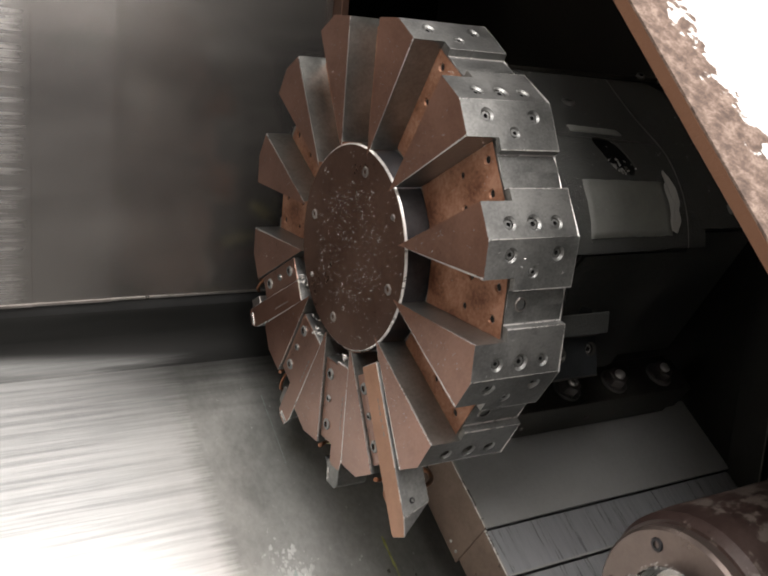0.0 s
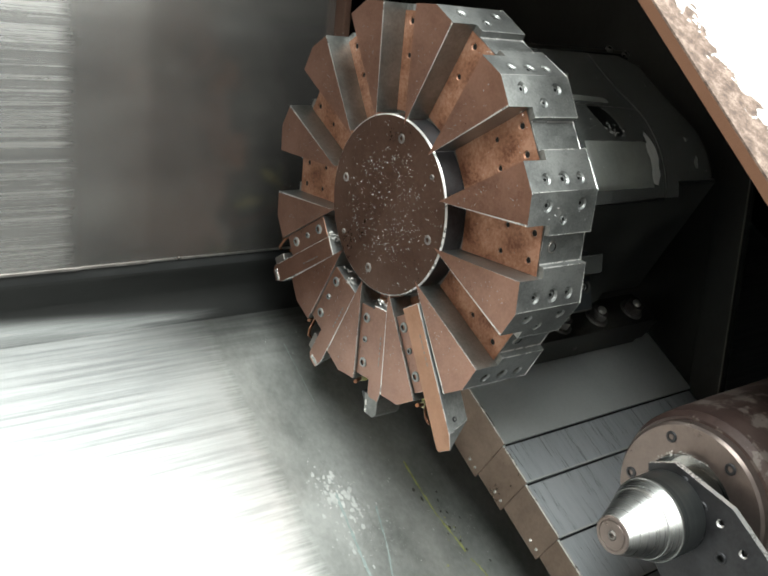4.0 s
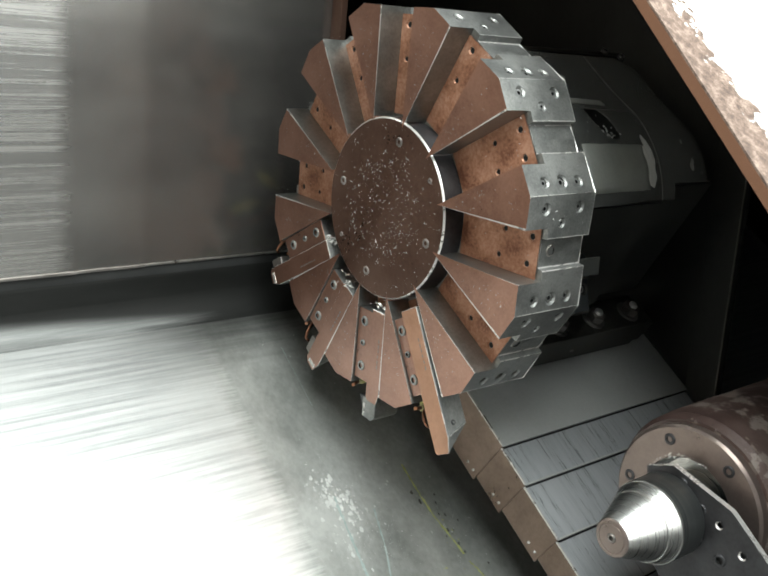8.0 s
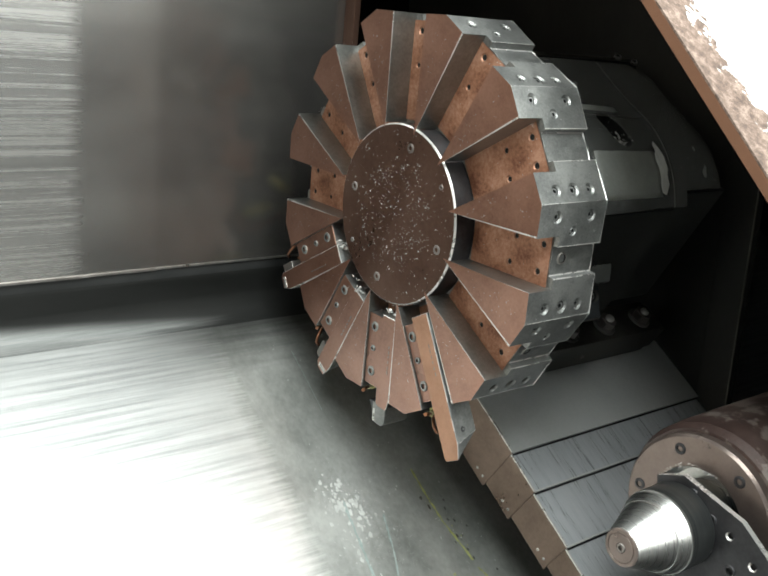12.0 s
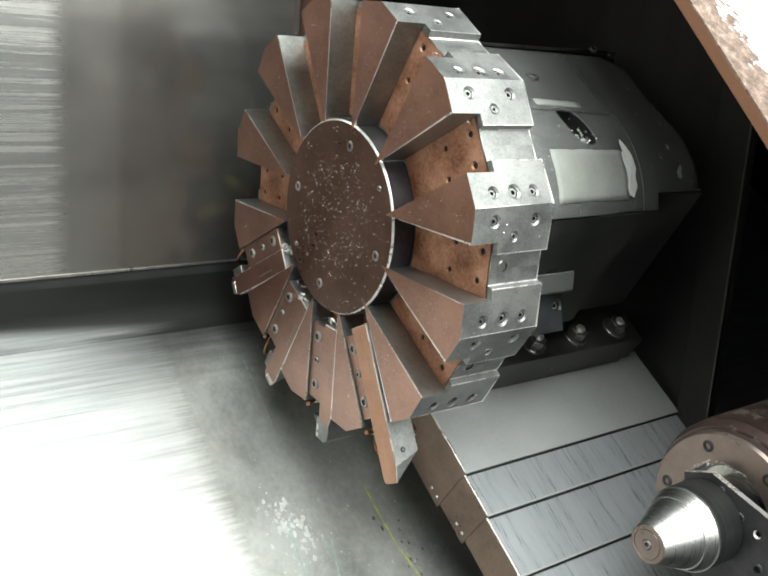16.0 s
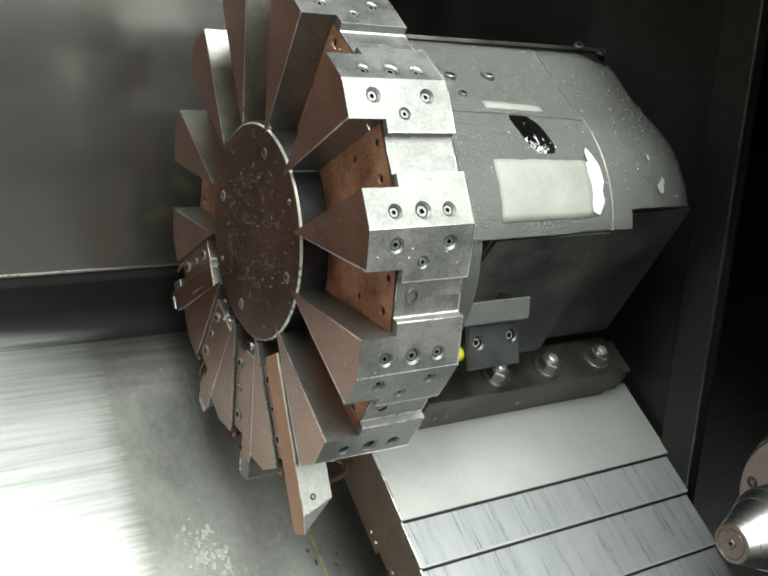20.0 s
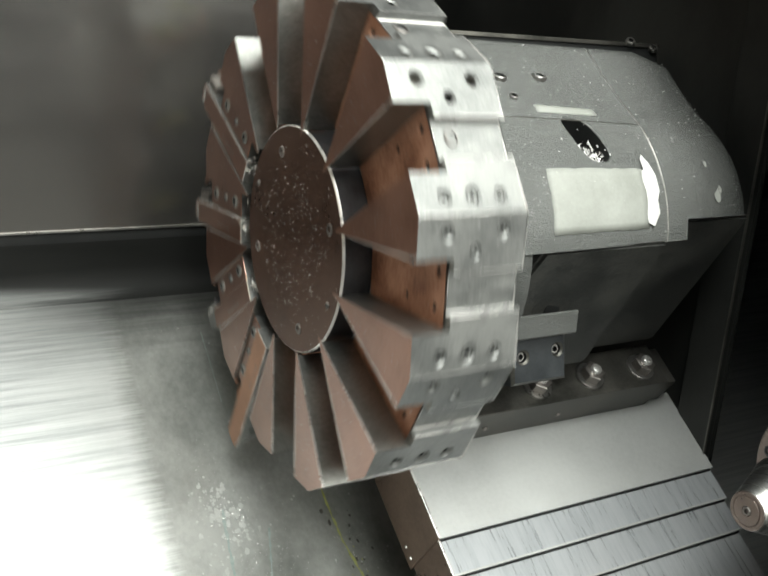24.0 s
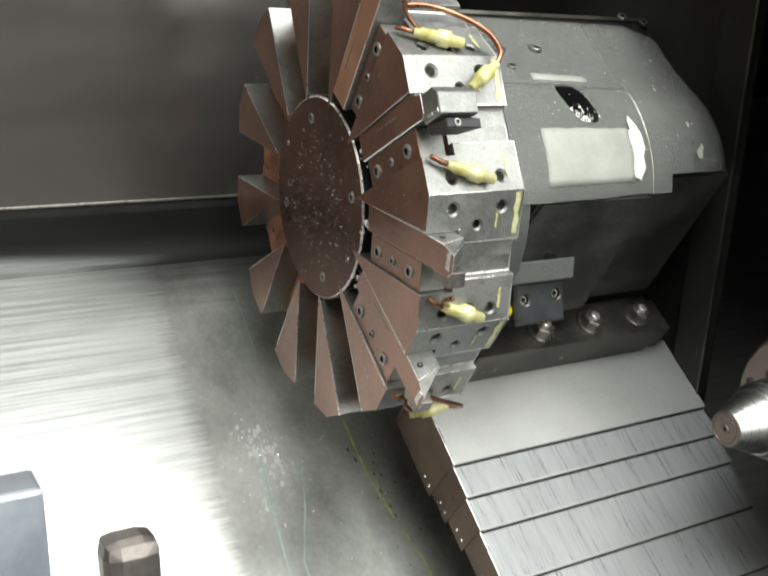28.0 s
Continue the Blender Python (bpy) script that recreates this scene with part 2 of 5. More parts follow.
SKIRT = surface("brown_tinted_cover", [(0.16, 0.113, 0.088), (0.27, 0.198, 0.158)], 0.8, (0.26, 0.38), 15, (1, 1, 1), 0.06, 250)
BRUSHED = ([(0.53, 0.553, 0.555), (0.64, 0.66, 0.655), (0.71, 0.725, 0.72)], 0.85, (0.32, 0.4), 2.5, (1.6, 80, 80), 0.012, 14, 0.001, None, 0.0, 0.5)
SHEET = surface("brushed_sheet", *BRUSHED)


# Dark tone that stands for shade on the way sheet.
SHADED = ([(0.012, 0.013, 0.012), (0.02, 0.021, 0.02)], 0.0, (0.55, 0.7), 5, (1, 1, 1), 0.02, 90)
BRUSHED_DULL = ([(0.2, 0.21, 0.2), (0.28, 0.29, 0.277), (0.37, 0.38, 0.366)], 0.5, (0.38, 0.5), 7, (1.5, 1, 1), 0.03, 120)


def scraped_sheet():
    """The dull oily sheet, scraped bright in long strokes towards its border."""
    m = surface("dull_way_sheet", *BRUSHED_DULL)
    nt = m.node_tree
    bright = nt.nodes.new("ShaderNodeBsdfPrincipled")
    layer(nt, bright, *BRUSHED)
    sep = nt.nodes.new("ShaderNodeSeparateXYZ")
    nt.links.new(coords(nt), sep.inputs[0])
    strokes = noise_tex(nt, coords(nt, (3, 110, 1)), 3.0, 4.0, 0.6)
    at = nt.nodes.new("ShaderNodeMath")
    at.operation = "MULTIPLY_ADD"
    nt.links.new(strokes, at.inputs[0])
    at.inputs[1].default_value = 0.036
    nt.links.new(sep.outputs["X"], at.inputs[2])
    lift = nt.nodes.new("ShaderNodeMath")
    lift.operation = "MULTIPLY_ADD"
    nt.links.new(at.outputs[0], lift.inputs[0])
    lift.inputs[1].default_value, lift.inputs[2].default_value = 2.5, 0.5
    mask = ramp(nt, lift.outputs[0], [(0.0, grey(1)), (0.29, grey(0.72)), (0.35, grey(0))])
    mx = nt.nodes.new("ShaderNodeMixShader")
    nt.links.new(mask, mx.inputs[0])
    nt.links.new(nt.nodes["Principled BSDF"].outputs[0], mx.inputs[1])
    nt.links.new(bright.outputs[0], mx.inputs[2])
    # shade under the guard, put in as a dark layer that thins out in strokes below the fold
    shade = nt.nodes.new("ShaderNodeBsdfPrincipled")
    layer(nt, shade, *SHADED)
    shade.inputs["Specular IOR Level"].default_value = 0.2
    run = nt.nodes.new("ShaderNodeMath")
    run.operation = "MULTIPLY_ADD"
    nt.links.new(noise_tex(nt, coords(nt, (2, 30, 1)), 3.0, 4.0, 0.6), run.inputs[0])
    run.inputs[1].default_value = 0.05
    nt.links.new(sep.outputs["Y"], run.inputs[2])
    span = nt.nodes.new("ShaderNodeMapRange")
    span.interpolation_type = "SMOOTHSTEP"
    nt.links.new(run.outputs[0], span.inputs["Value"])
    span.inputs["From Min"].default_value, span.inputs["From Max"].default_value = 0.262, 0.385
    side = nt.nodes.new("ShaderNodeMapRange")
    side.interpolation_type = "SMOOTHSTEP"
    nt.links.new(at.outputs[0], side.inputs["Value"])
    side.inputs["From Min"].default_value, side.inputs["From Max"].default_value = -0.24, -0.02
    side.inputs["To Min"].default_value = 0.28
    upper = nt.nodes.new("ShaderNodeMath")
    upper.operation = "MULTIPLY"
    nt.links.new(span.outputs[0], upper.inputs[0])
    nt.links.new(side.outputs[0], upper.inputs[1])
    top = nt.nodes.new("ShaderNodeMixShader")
    # the shadow beside the covers, put into the colour with an uneven border
    near_cover = nt.nodes.new("ShaderNodeMath")
    near_cover.operation = "MULTIPLY_ADD"
    nt.links.new(noise_tex(nt, coords(nt), 14.0, 5.0, 0.6), near_cover.inputs[0])
    near_cover.inputs[1].default_value = 0.09
    nt.links.new(sep.outputs["X"], near_cover.inputs[2])
    cover_shade = nt.nodes.new("ShaderNodeMapRange")
    cover_shade.interpolation_type = "SMOOTHSTEP"
    nt.links.new(near_cover.outputs[0], cover_shade.inputs["Value"])
    cover_shade.inputs["From Min"].default_value, cover_shade.inputs["From Max"].default_value = 0.085, 0.175
    cover_shade.inputs["To Max"].default_value = 0.12
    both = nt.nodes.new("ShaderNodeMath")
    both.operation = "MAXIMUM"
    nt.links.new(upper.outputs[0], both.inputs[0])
    nt.links.new(cover_shade.outputs[0], both.inputs[1])
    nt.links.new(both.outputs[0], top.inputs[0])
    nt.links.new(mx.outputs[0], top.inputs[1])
    nt.links.new(shade.outputs[0], top.inputs[2])
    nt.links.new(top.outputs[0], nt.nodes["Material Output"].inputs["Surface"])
    return m


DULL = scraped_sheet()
# Near-black for the crease below the guard, its shade put into the colour.
DARKFOLD = surface("dark_fold", [(0.006, 0.0065, 0.006), (0.011, 0.0115, 0.011)], 0.0, (0.55, 0.7), 4, (1, 8, 8), 0.02, 60)
DARKFOLD.node_tree.nodes["Principled BSDF"].inputs["Specular IOR Level"].default_value = 0.2


def fold_metal():
    """Near-black shade, put into the colour, that gives way to bare metal along the fold."""
    m = surface("shaded_fold", [(0.006, 0.0065, 0.006), (0.011, 0.0115, 0.011)], 0.0, (0.55, 0.7), 4, (1, 8, 8), 0.02, 60)
    nt = m.node_tree
    nt.nodes["Principled BSDF"].inputs["Specular IOR Level"].default_value = 0.2
    bare = nt.nodes.new("ShaderNodeBsdfPrincipled")
    layer(nt, bare, [(0.14, 0.148, 0.146), (0.19, 0.198, 0.195), (0.25, 0.258, 0.254)], 0.3, (0.5, 0.6), 7, (1.5, 30, 30), 0.02, 60)
    sep = nt.nodes.new("ShaderNodeSeparateXYZ")
    nt.links.new(coords(nt), sep.inputs[0])
    at = nt.nodes.new("ShaderNodeMath")
    at.operation = "MULTIPLY_ADD"
    nt.links.new(noise_tex(nt, coords(nt, (2, 30, 30)), 3.0, 4.0, 0.6), at.inputs[0])
    at.inputs[1].default_value = 0.2
    nt.links.new(sep.outputs["X"], at.inputs[2])
    span = nt.nodes.new("ShaderNodeMapRange")
    span.interpolation_type = "SMOOTHSTEP"
    nt.links.new(at.outputs[0], span.inputs["Value"])
    span.inputs["From Min"].default_value, span.inputs["From Max"].default_value = -0.14, 0.06
    rise = nt.nodes.new("ShaderNodeMapRange")
    rise.interpolation_type = "SMOOTHSTEP"
    line = nt.nodes.new("ShaderNodeMath")
    line.operation = "MULTIPLY_ADD"
    nt.links.new(sep.outputs["X"], line.inputs[0])
    line.inputs[1].default_value = 0.07
    nt.links.new(sep.outputs["Z"], line.inputs[2])
    nt.links.new(line.outputs[0], rise.inputs["Value"])
    rise.inputs["From Min"].default_value, rise.inputs["From Max"].default_value = 0.936, 0.954
    rise.inputs["To Min"].default_value = 0.25
    either = nt.nodes.new("ShaderNodeMath")
    either.operation = "MAXIMUM"
    nt.links.new(span.outputs[0], either.inputs[0])
    nt.links.new(rise.outputs[0], either.inputs[1])
    mx = nt.nodes.new("ShaderNodeMixShader")
    nt.links.new(either.outputs[0], mx.inputs[0])
    nt.links.new(bare.outputs[0], mx.inputs[1])
    nt.links.new(nt.nodes["Principled BSDF"].outputs[0], mx.inputs[2])
    nt.links.new(mx.outputs[0], nt.nodes["Material Output"].inputs["Surface"])
    return m


FOLD = fold_metal()
# Rubber black; also painted into bores, sockets and the port as their shade.
BLACK = surface("black_rubber_and_bores", [(0.011, 0.012, 0.012), (0.02, 0.021, 0.021)], 0.0, (0.6, 0.8), 12, (1, 1, 1), 0.05, 200)
BLACK.node_tree.nodes["Principled BSDF"].inputs["Specular IOR Level"].default_value = 0.25
SHIELD = surface("oily_dark_sheet", [(0.009, 0.0095, 0.009), (0.016, 0.0165, 0.0155), (0.025, 0.026, 0.024)], 0.05, (0.38, 0.6), 7, (1, 1, 0.6), 0.05, 90)
SHIELD.node_tree.nodes["Principled BSDF"].inputs["Specular IOR Level"].default_value = 0.3
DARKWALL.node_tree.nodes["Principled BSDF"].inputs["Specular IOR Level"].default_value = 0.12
JAWBLUE = surface("pale_blue_steel", [(0.3, 0.34, 0.4), (0.42, 0.46, 0.52)], 0.6, (0.3, 0.45), 20, (1, 1, 1), 0.06, 250)
YGREEN = surface("yellow_green_coolant", [(0.42, 0.43, 0.12), (0.55, 0.55, 0.28), (0.6, 0.6, 0.45)], 0.2, (0.2, 0.4), 90, (1, 1, 1), 0.1, 300)
TEAL = surface("teal_coolant", [(0.22, 0.28, 0.265), (0.34, 0.39, 0.375)], 0.0, (0.3, 0.5), 60, (1, 1, 1), 0.1, 300)
YRUN = surface("fresh_coolant", [(0.27, 0.29, 0.09), (0.4, 0.42, 0.16)], 0.0, (0.2, 0.4), 60, (1, 1, 1), 0.1, 300)
PALE = surface("dried_coolant", [(0.36, 0.375, 0.36), (0.5, 0.515, 0.5)], 0.1, (0.35, 0.55), 60, (1, 1, 1), 0.1, 300)
# Pale tone for the unseen wall that serves as a reflector.
CREAM = surface("cream_bounce_paint", [(0.68, 0.55, 0.44), (0.76, 0.63, 0.52)], 0.0, (0.35, 0.5), 6, (1, 1, 1), 0.05, 150)
TURNEDDARK = surface("dark_turned_steel", [(0.12, 0.13, 0.13), (0.2, 0.21, 0.21)], 0.9, (0.25, 0.4), 20, (14, 0, 0), 0.03, 100)
turned_grain(TURNEDDARK)
CONCRETE = surface("concrete", [(0.2, 0.2, 0.19), (0.3, 0.3, 0.29)], 0.0, (0.6, 0.8), 4, (1, 1, 1), 0.2, 60)


def door_paint():
    """White paint that has flaked off along the door's edge, with rust under it."""
    m = bpy.data.materials.new("peeling_white_paint")
    m.use_nodes = True
    nt = m.node_tree
    b = nt.nodes["Principled BSDF"]
    vec = coords(nt)
    sep = nt.nodes.new("ShaderNodeSeparateXYZ")
    nt.links.new(vec, sep.inputs[0])
    big = noise_tex(nt, vec, 42, 5.0, 0.62)
    small = noise_tex(nt, vec, 160, 3.0, 0.6)

    def math_node(op, a, b_, c=None):
        n = nt.nodes.new("ShaderNodeMath")
        n.operation = op
        for k, v in enumerate((a, b_, c)):
            if v is None:
                continue
            if isinstance(v, (int, float)):
                n.inputs[k].default_value = v
            else:
                nt.links.new(v, n.inputs[k])
        return n.outputs[0]

    edge = math_node("MULTIPLY_ADD", big, 0.115, sep.outputs["X"])
    edge = math_node("MULTIPLY_ADD", small, 0.012, edge)
    mask = ramp(nt, math_node("MULTIPLY", edge, 5.0), [(0.545, grey(0)), (0.56, grey(1))])
    rust = ramp(nt, noise_tex(nt, vec, 80, 10.0, 0.82), [(0.38, (0.06, 0.042, 0.034)), (0.5, (0.15, 0.105, 0.084)), (0.6, (0.3, 0.23, 0.19))])
    paint = ramp(nt, noise_tex(nt, vec, 12), [(0.35, (0.72, 0.72, 0.69)), (0.65, (0.85, 0.85, 0.83))])
    mx = nt.nodes.new("ShaderNodeMixRGB")
    nt.links.new(mask, mx.inputs[0])
    nt.links.new(rust, mx.inputs[1])
    nt.links.new(paint, mx.inputs[2])
    nt.links.new(mx.outputs[0], b.inputs["Base Color"])
    b.inputs["Roughness"].default_value = 0.6
    bp = nt.nodes.new("ShaderNodeBump")
    bp.inputs["Strength"].default_value, bp.inputs["Distance"].default_value = 0.6, 0.0008
    nt.links.new(mask, bp.inputs["Height"])
    nt.links.new(bp.outputs["Normal"], b.inputs["Normal"])
    return m


DOORP = door_paint()


# ---- mesh tools ----
def part(name, bm, mats, parent=None, label="", m=None):
    me = bpy.data.meshes.new(name)
    bmesh.ops.recalc_face_normals(bm, faces=bm.faces)
    bm.to_mesh(me)
    bm.free()
    for mat in mats if isinstance(mats, (list, tuple)) else [mats]:
        me.materials.append(mat)
    ob = new(name, me)
    if parent:
        ob.parent = parent
    if m is not None:
        ob.matrix_local = m
    if label:
        tagged(ob, label)
    return ob


def thing(name, label, category, group="", kind="", m=None):
    ob = new(name)
    ob.empty_display_size = 0.05
    if m is not None:
        ob.matrix_world = m
    return tagged(ob, label, category, group, kind)


def prism(bm, pts, x0, x1, mat=0, skip=(), cap=(True, True)):
    """A polygon of (y, z) drawn out along x. skip: sides left open."""
    a = [bm.verts.new((x0, y, z)) for y, z in pts]
    b = [bm.verts.new((x1, y, z)) for y, z in pts]
    n = len(pts)
    for i in range(n):
        if i not in skip:
            bm.faces.new((a[i], a[(i + 1) % n], b[(i + 1) % n], b[i])).material_index = mat
    if cap[0]:
        bm.faces.new(a).material_index = mat
    if cap[1]:
        bm.faces.new(b[::-1]).material_index = mat
    return a, b


def box(bm, lo, hi, m=None, bevel=0.0, mat=0):
    mm = Matrix.LocRotScale([(a + b) / 2 for a, b in zip(lo, hi)], None, [b - a for a, b in zip(lo, hi)])
    vs = bmesh.ops.create_cube(bm, size=1, matrix=mm)["verts"]
    es = list({e for v in vs for e in v.link_edges})
    for f in {f for v in vs for f in v.link_faces}:
        f.material_index = mat
    if bevel:
        r = bmesh.ops.bevel(bm, geom=es, offset=bevel, segments=2, profile=0.6, affect="EDGES")
        vs = list({v for f in r["faces"] for v in f.verts} | {v for v in vs if v.is_valid})
        if m is not None:
            comp = set(vs)
            stack = list(vs)
            while stack:
                for e in stack.pop().link_edges:
                    for v in e.verts:
                        if v not in comp:
                            comp.add(v)
                            stack.append(v)
            vs = list(comp)
    if m is not None:
        bmesh.ops.transform(bm, matrix=m, verts=vs)
    return vs


def lathe(bm, prof, seg=48, m=None, mat=0, close=True, turn=(0, 360)):
    """Turns a profile of (x, r) about the x axis."""
    full = turn[1] - turn[0] >= 360
    n = seg if full else seg + 1
    rings = []
    for x, r in prof:
        ring = []
        for i in range(n):
            f = radians(turn[0] + (turn[1] - turn[0]) * i / seg)
            p = Vector((x, -r * math.cos(f), r * math.sin(f)))
            ring.append(bm.verts.new(m @ p if m is not None else p))
        rings.append(ring)
    for a, b in zip(rings, rings[1:]):
        for i in range(seg if not full else n):
            j = (i + 1) % n
            f = bm.faces.new((a[i], a[j], b[j], b[i]))
            f.material_index, f.smooth = mat, True
    if close:
        for ring in (rings[0], rings[-1]):
            bm.faces.new(ring).material_index = mat
    return rings


def turned_part(bm, prof, seg=72):
    """A turned part with crisp corners."""
    rings = lathe(bm, prof, seg, close=False)
    for ring in rings[1:-1]:
        for i in range(len(ring)):
            bm.edges.get((ring[i], ring[(i + 1) % len(ring)])).smooth = False


def tube(bm, pts, r, seg=10, mat=0):
    """A round tube along points."""
    pts = [Vector(p) for p in pts]
    rings = []
    for i, p in enumerate(pts):
        d = (pts[min(i + 1, len(pts) - 1)] - pts[max(i - 1, 0)]).normalized()
        u = d.cross(Vector((0.31, 0.2, 0.93))).normalized()
        v = d.cross(u)
        rings.append([bm.verts.new(p + r * (math.cos(a) * u + math.sin(a) * v)) for a in (2 * math.pi * k / seg for k in range(seg))])
    for a, b in zip(rings, rings[1:]):
        for i in range(seg):
            f = bm.faces.new((a[i], a[(i + 1) % seg], b[(i + 1) % seg], b[i]))
            f.material_index, f.smooth = mat, True
    bm.faces.new(rings[0]).material_index = mat
    bm.faces.new(rings[-1]).material_index = mat


def holed(bm, outline, holes, to3d, mat=0, hole_mat=0, depth=0.012, seg=14, rim_mat=None):
    """A flat face with round holes. outline and holes (u, v, r) lie in a plane; to3d(u, v, d) lays them out, d deep."""
    loops = [[Vector((u, v, 0)) for u, v in outline]]
    for u, v, r in holes:
        loops.append([Vector((u + r * math.cos(2 * math.pi * k / seg), v + r * math.sin(2 * math.pi * k / seg), 0)) for k in range(seg)])
    flat = [p for loop in loops for p in loop]
    vs = [bm.verts.new(to3d(p.x, p.y, 0)) for p in flat]
    for tri in geometry.tessellate_polygon(loops):
        try:
            bm.faces.new([vs[i] for i in tri]).material_index = mat
        except ValueError:
            pass
    at = len(outline)
    for u, v, r in holes:
        prev = vs[at:at + seg]
        for rr, dd, mt in ((0.98 * r, 0.0004, mat if rim_mat is None else rim_mat), (0.7 * r, 0.0018, mat if rim_mat is None else rim_mat), (0.68 * r, depth, hole_mat)):
            ring = [bm.verts.new(to3d(u + rr * math.cos(2 * math.pi * k / seg), v + rr * math.sin(2 * math.pi * k / seg), dd)) for k in range(seg)]
            for k in range(seg):
                bm.faces.new((prev[k], prev[(k + 1) % seg], ring[(k + 1) % seg], ring[k])).material_index = mt
            prev = ring
        bm.faces.new(prev).material_index = hole_mat
        at += seg


def polar(r, deg):
    return (-r * math.cos(radians(deg)), r * math.sin(radians(deg)))


def about_x(deg):
    """Turns by deg in the sense in which the stations are counted."""
    return Matrix.Rotation(radians(-deg), 4, "X")


def socket_screw(bm, at, axis, r, mat=0, dark=1, bore=0.5):
    """A cylinder-head screw with a hexagon socket, head centre at `at`, facing along axis."""
    at, axis = Vector(at), Vector(axis).normalized()
    u = axis.orthogonal().normalized()
    v = axis.cross(u)
    prev = None
    for rr, h, seg_mat in ((r, -0.003, mat), (r, 0.0002, mat), (r * 0.86, 0.001, mat), (r * bore * 1.04, 0.001, mat), (r * bore, -0.002, dark)):
        ring = [bm.verts.new(at + axis * h + rr * (math.cos(math.pi * k / 6) * u + math.sin(math.pi * k / 6) * v)) for k in range(12)]
        if prev:
            for k in range(12):
                bm.faces.new((prev[k], prev[(k + 1) % 12], ring[(k + 1) % 12], ring[k])).material_index = seg_mat
        prev = ring
    bm.faces.new(prev).material_index = dark


# ---- motion of the carriage and of the turret ----
ALONG = Vector((1, 0.0364, 0.0134))
JOG = ((14.7, 0), (15.0, -0.0197), (15.5, -0.064), (16.0, -0.1146), (16.5, -0.1637), (17.0, -0.2081), (17.5, -0.2493), (18.0, -0.2886), (18.4, -0.309))
FEED = ((19.6, 0), (20.0, 0.0123), (20.5, 0.0325), (21.0, 0.0536), (21.5, 0.0708))
STEPS = (23.55, 23.95, 24.35, 24.75, 25.15, 25.55, 25.905, 26.285)


def turned(t):
    return -30.0 * sum(float(np.interp(t, [s - 0.13, s + 0.13], [0, 1])) for s in STEPS)


SLIDE_TIMES = [0.0, 14.5, 14.7, 15.0, 15.5, 16.0, 16.5, 17.0, 17.5, 18.0, 18.4, 18.6, 19.5, 19.6, 20.0, 20.5, 21.0, 21.5, 21.7, 28.0]
TURN_TIMES = sorted({*SLIDE_TIMES, *(round(s + d, 3) for s in STEPS for d in (-0.13, 0.13))})


def carriage_pose(t, share=1.0):
    a = float(np.interp(t, *zip(*JOG)))
    b = float(np.interp(t, *zip(*FEED)))
    return MC @ Matrix.Translation(ALONG * a + SL * b * share)


def turret_pose(t):
    return carriage_pose(t) @ about_x(turned(t))


# ---- turret ----
turret = thing("tool_turret", "twelve-station lathe turret disc of brown-tinted and bright ground steel", "turret")
XF, XP, XR = -0.0055, 0.025, 0.0843
RM, RT, RB = 0.2179, 0.2106, 0.2035


SEGMENT_HOLES = {1: [(0.018, 0.0126, 0.006), (0.0417, 0.0126, 0.0071), (0.0645, 0.0126, 0.0061)],
                 -1: [(0.018, 0.0125, 0.0063), (0.0645, 0.0125, 0.0062), (0.042, 0.0265, 0.0052)]}


def build_segment():
    bm = bmesh.new()
    t8 = (-0.2096, 0.0295)
    prism(bm, [(-0.1, 0), (t8[0], -t8[1]), (-RM, 0), (t8[0], t8[1])], XF, XP, 4, skip=(1, 2), cap=(True, False))
    for f in bm.faces:
        if all(abs(v.co.x - XF) < 1e-6 for v in f.verts):
            f.material_index = 0
    pts = [polar(0.05, -15), polar(RB, -15), polar(RB, -10.95), polar(RT, -10.85), (-RM, 0), polar(RT, 10.85), polar(RB, 10.95), polar(RB, 15), polar(0.05, 15)]
    prism(bm, pts, XP, XR, 1, skip=(3, 4, 0, 7, 8))
    for sign, holes in SEGMENT_HOLES.items():
        end = Vector((0, *polar(RT, 10.85 * sign)))
        top = Vector((0, -RM, 0))
        way = end - top
        w11 = way.length
        way.normalize()
        inn = (Vector((0, 1, 0)) - way * way.y).normalized()
        w8 = 0.0307
        holed(bm, [(XF, 0), (XF, w8), (XP, w8), (XP, w11), (XR, w11), (XR, 0)], holes,
              lambda u, v, d: Vector((u, 0, 0)) + top + way * v + inn * d, 1, 2, 0.009, 16, None)
    bmesh.ops.remove_doubles(bm, verts=bm.verts, dist=1e-6)
    rim = [e for e in bm.edges if all(abs(v.co.x - XF) < 1e-6 for v in e.verts) and len(e.link_faces) == 2]
    bmesh.ops.bevel(bm, geom=rim, offset=0.0018, segments=1, affect="EDGES", material=3)
    edge = [e for e in bm.edges if len(e.link_faces) == 2 and e.calc_length() > 0.012 and e.calc_face_angle() > 0.3
            and all(math.hypot(v.co.y, v.co.z) > 0.2 for v in e.verts) and all(f.material_index in (1, 4) for f in e.link_faces)]
    bmesh.ops.bevel(bm, geom=edge, offset=0.0009, segments=1, affect="EDGES", material=3)
    return bm


part("segment", build_segment(), [BROWN, STEEL, HOLE, EDGE, SIDE], turret)
for k in range(1, 12):
    s = new("segment", turret.children[0].data)
    s.parent = turret
    s.matrix_local = about_x(30 * k)


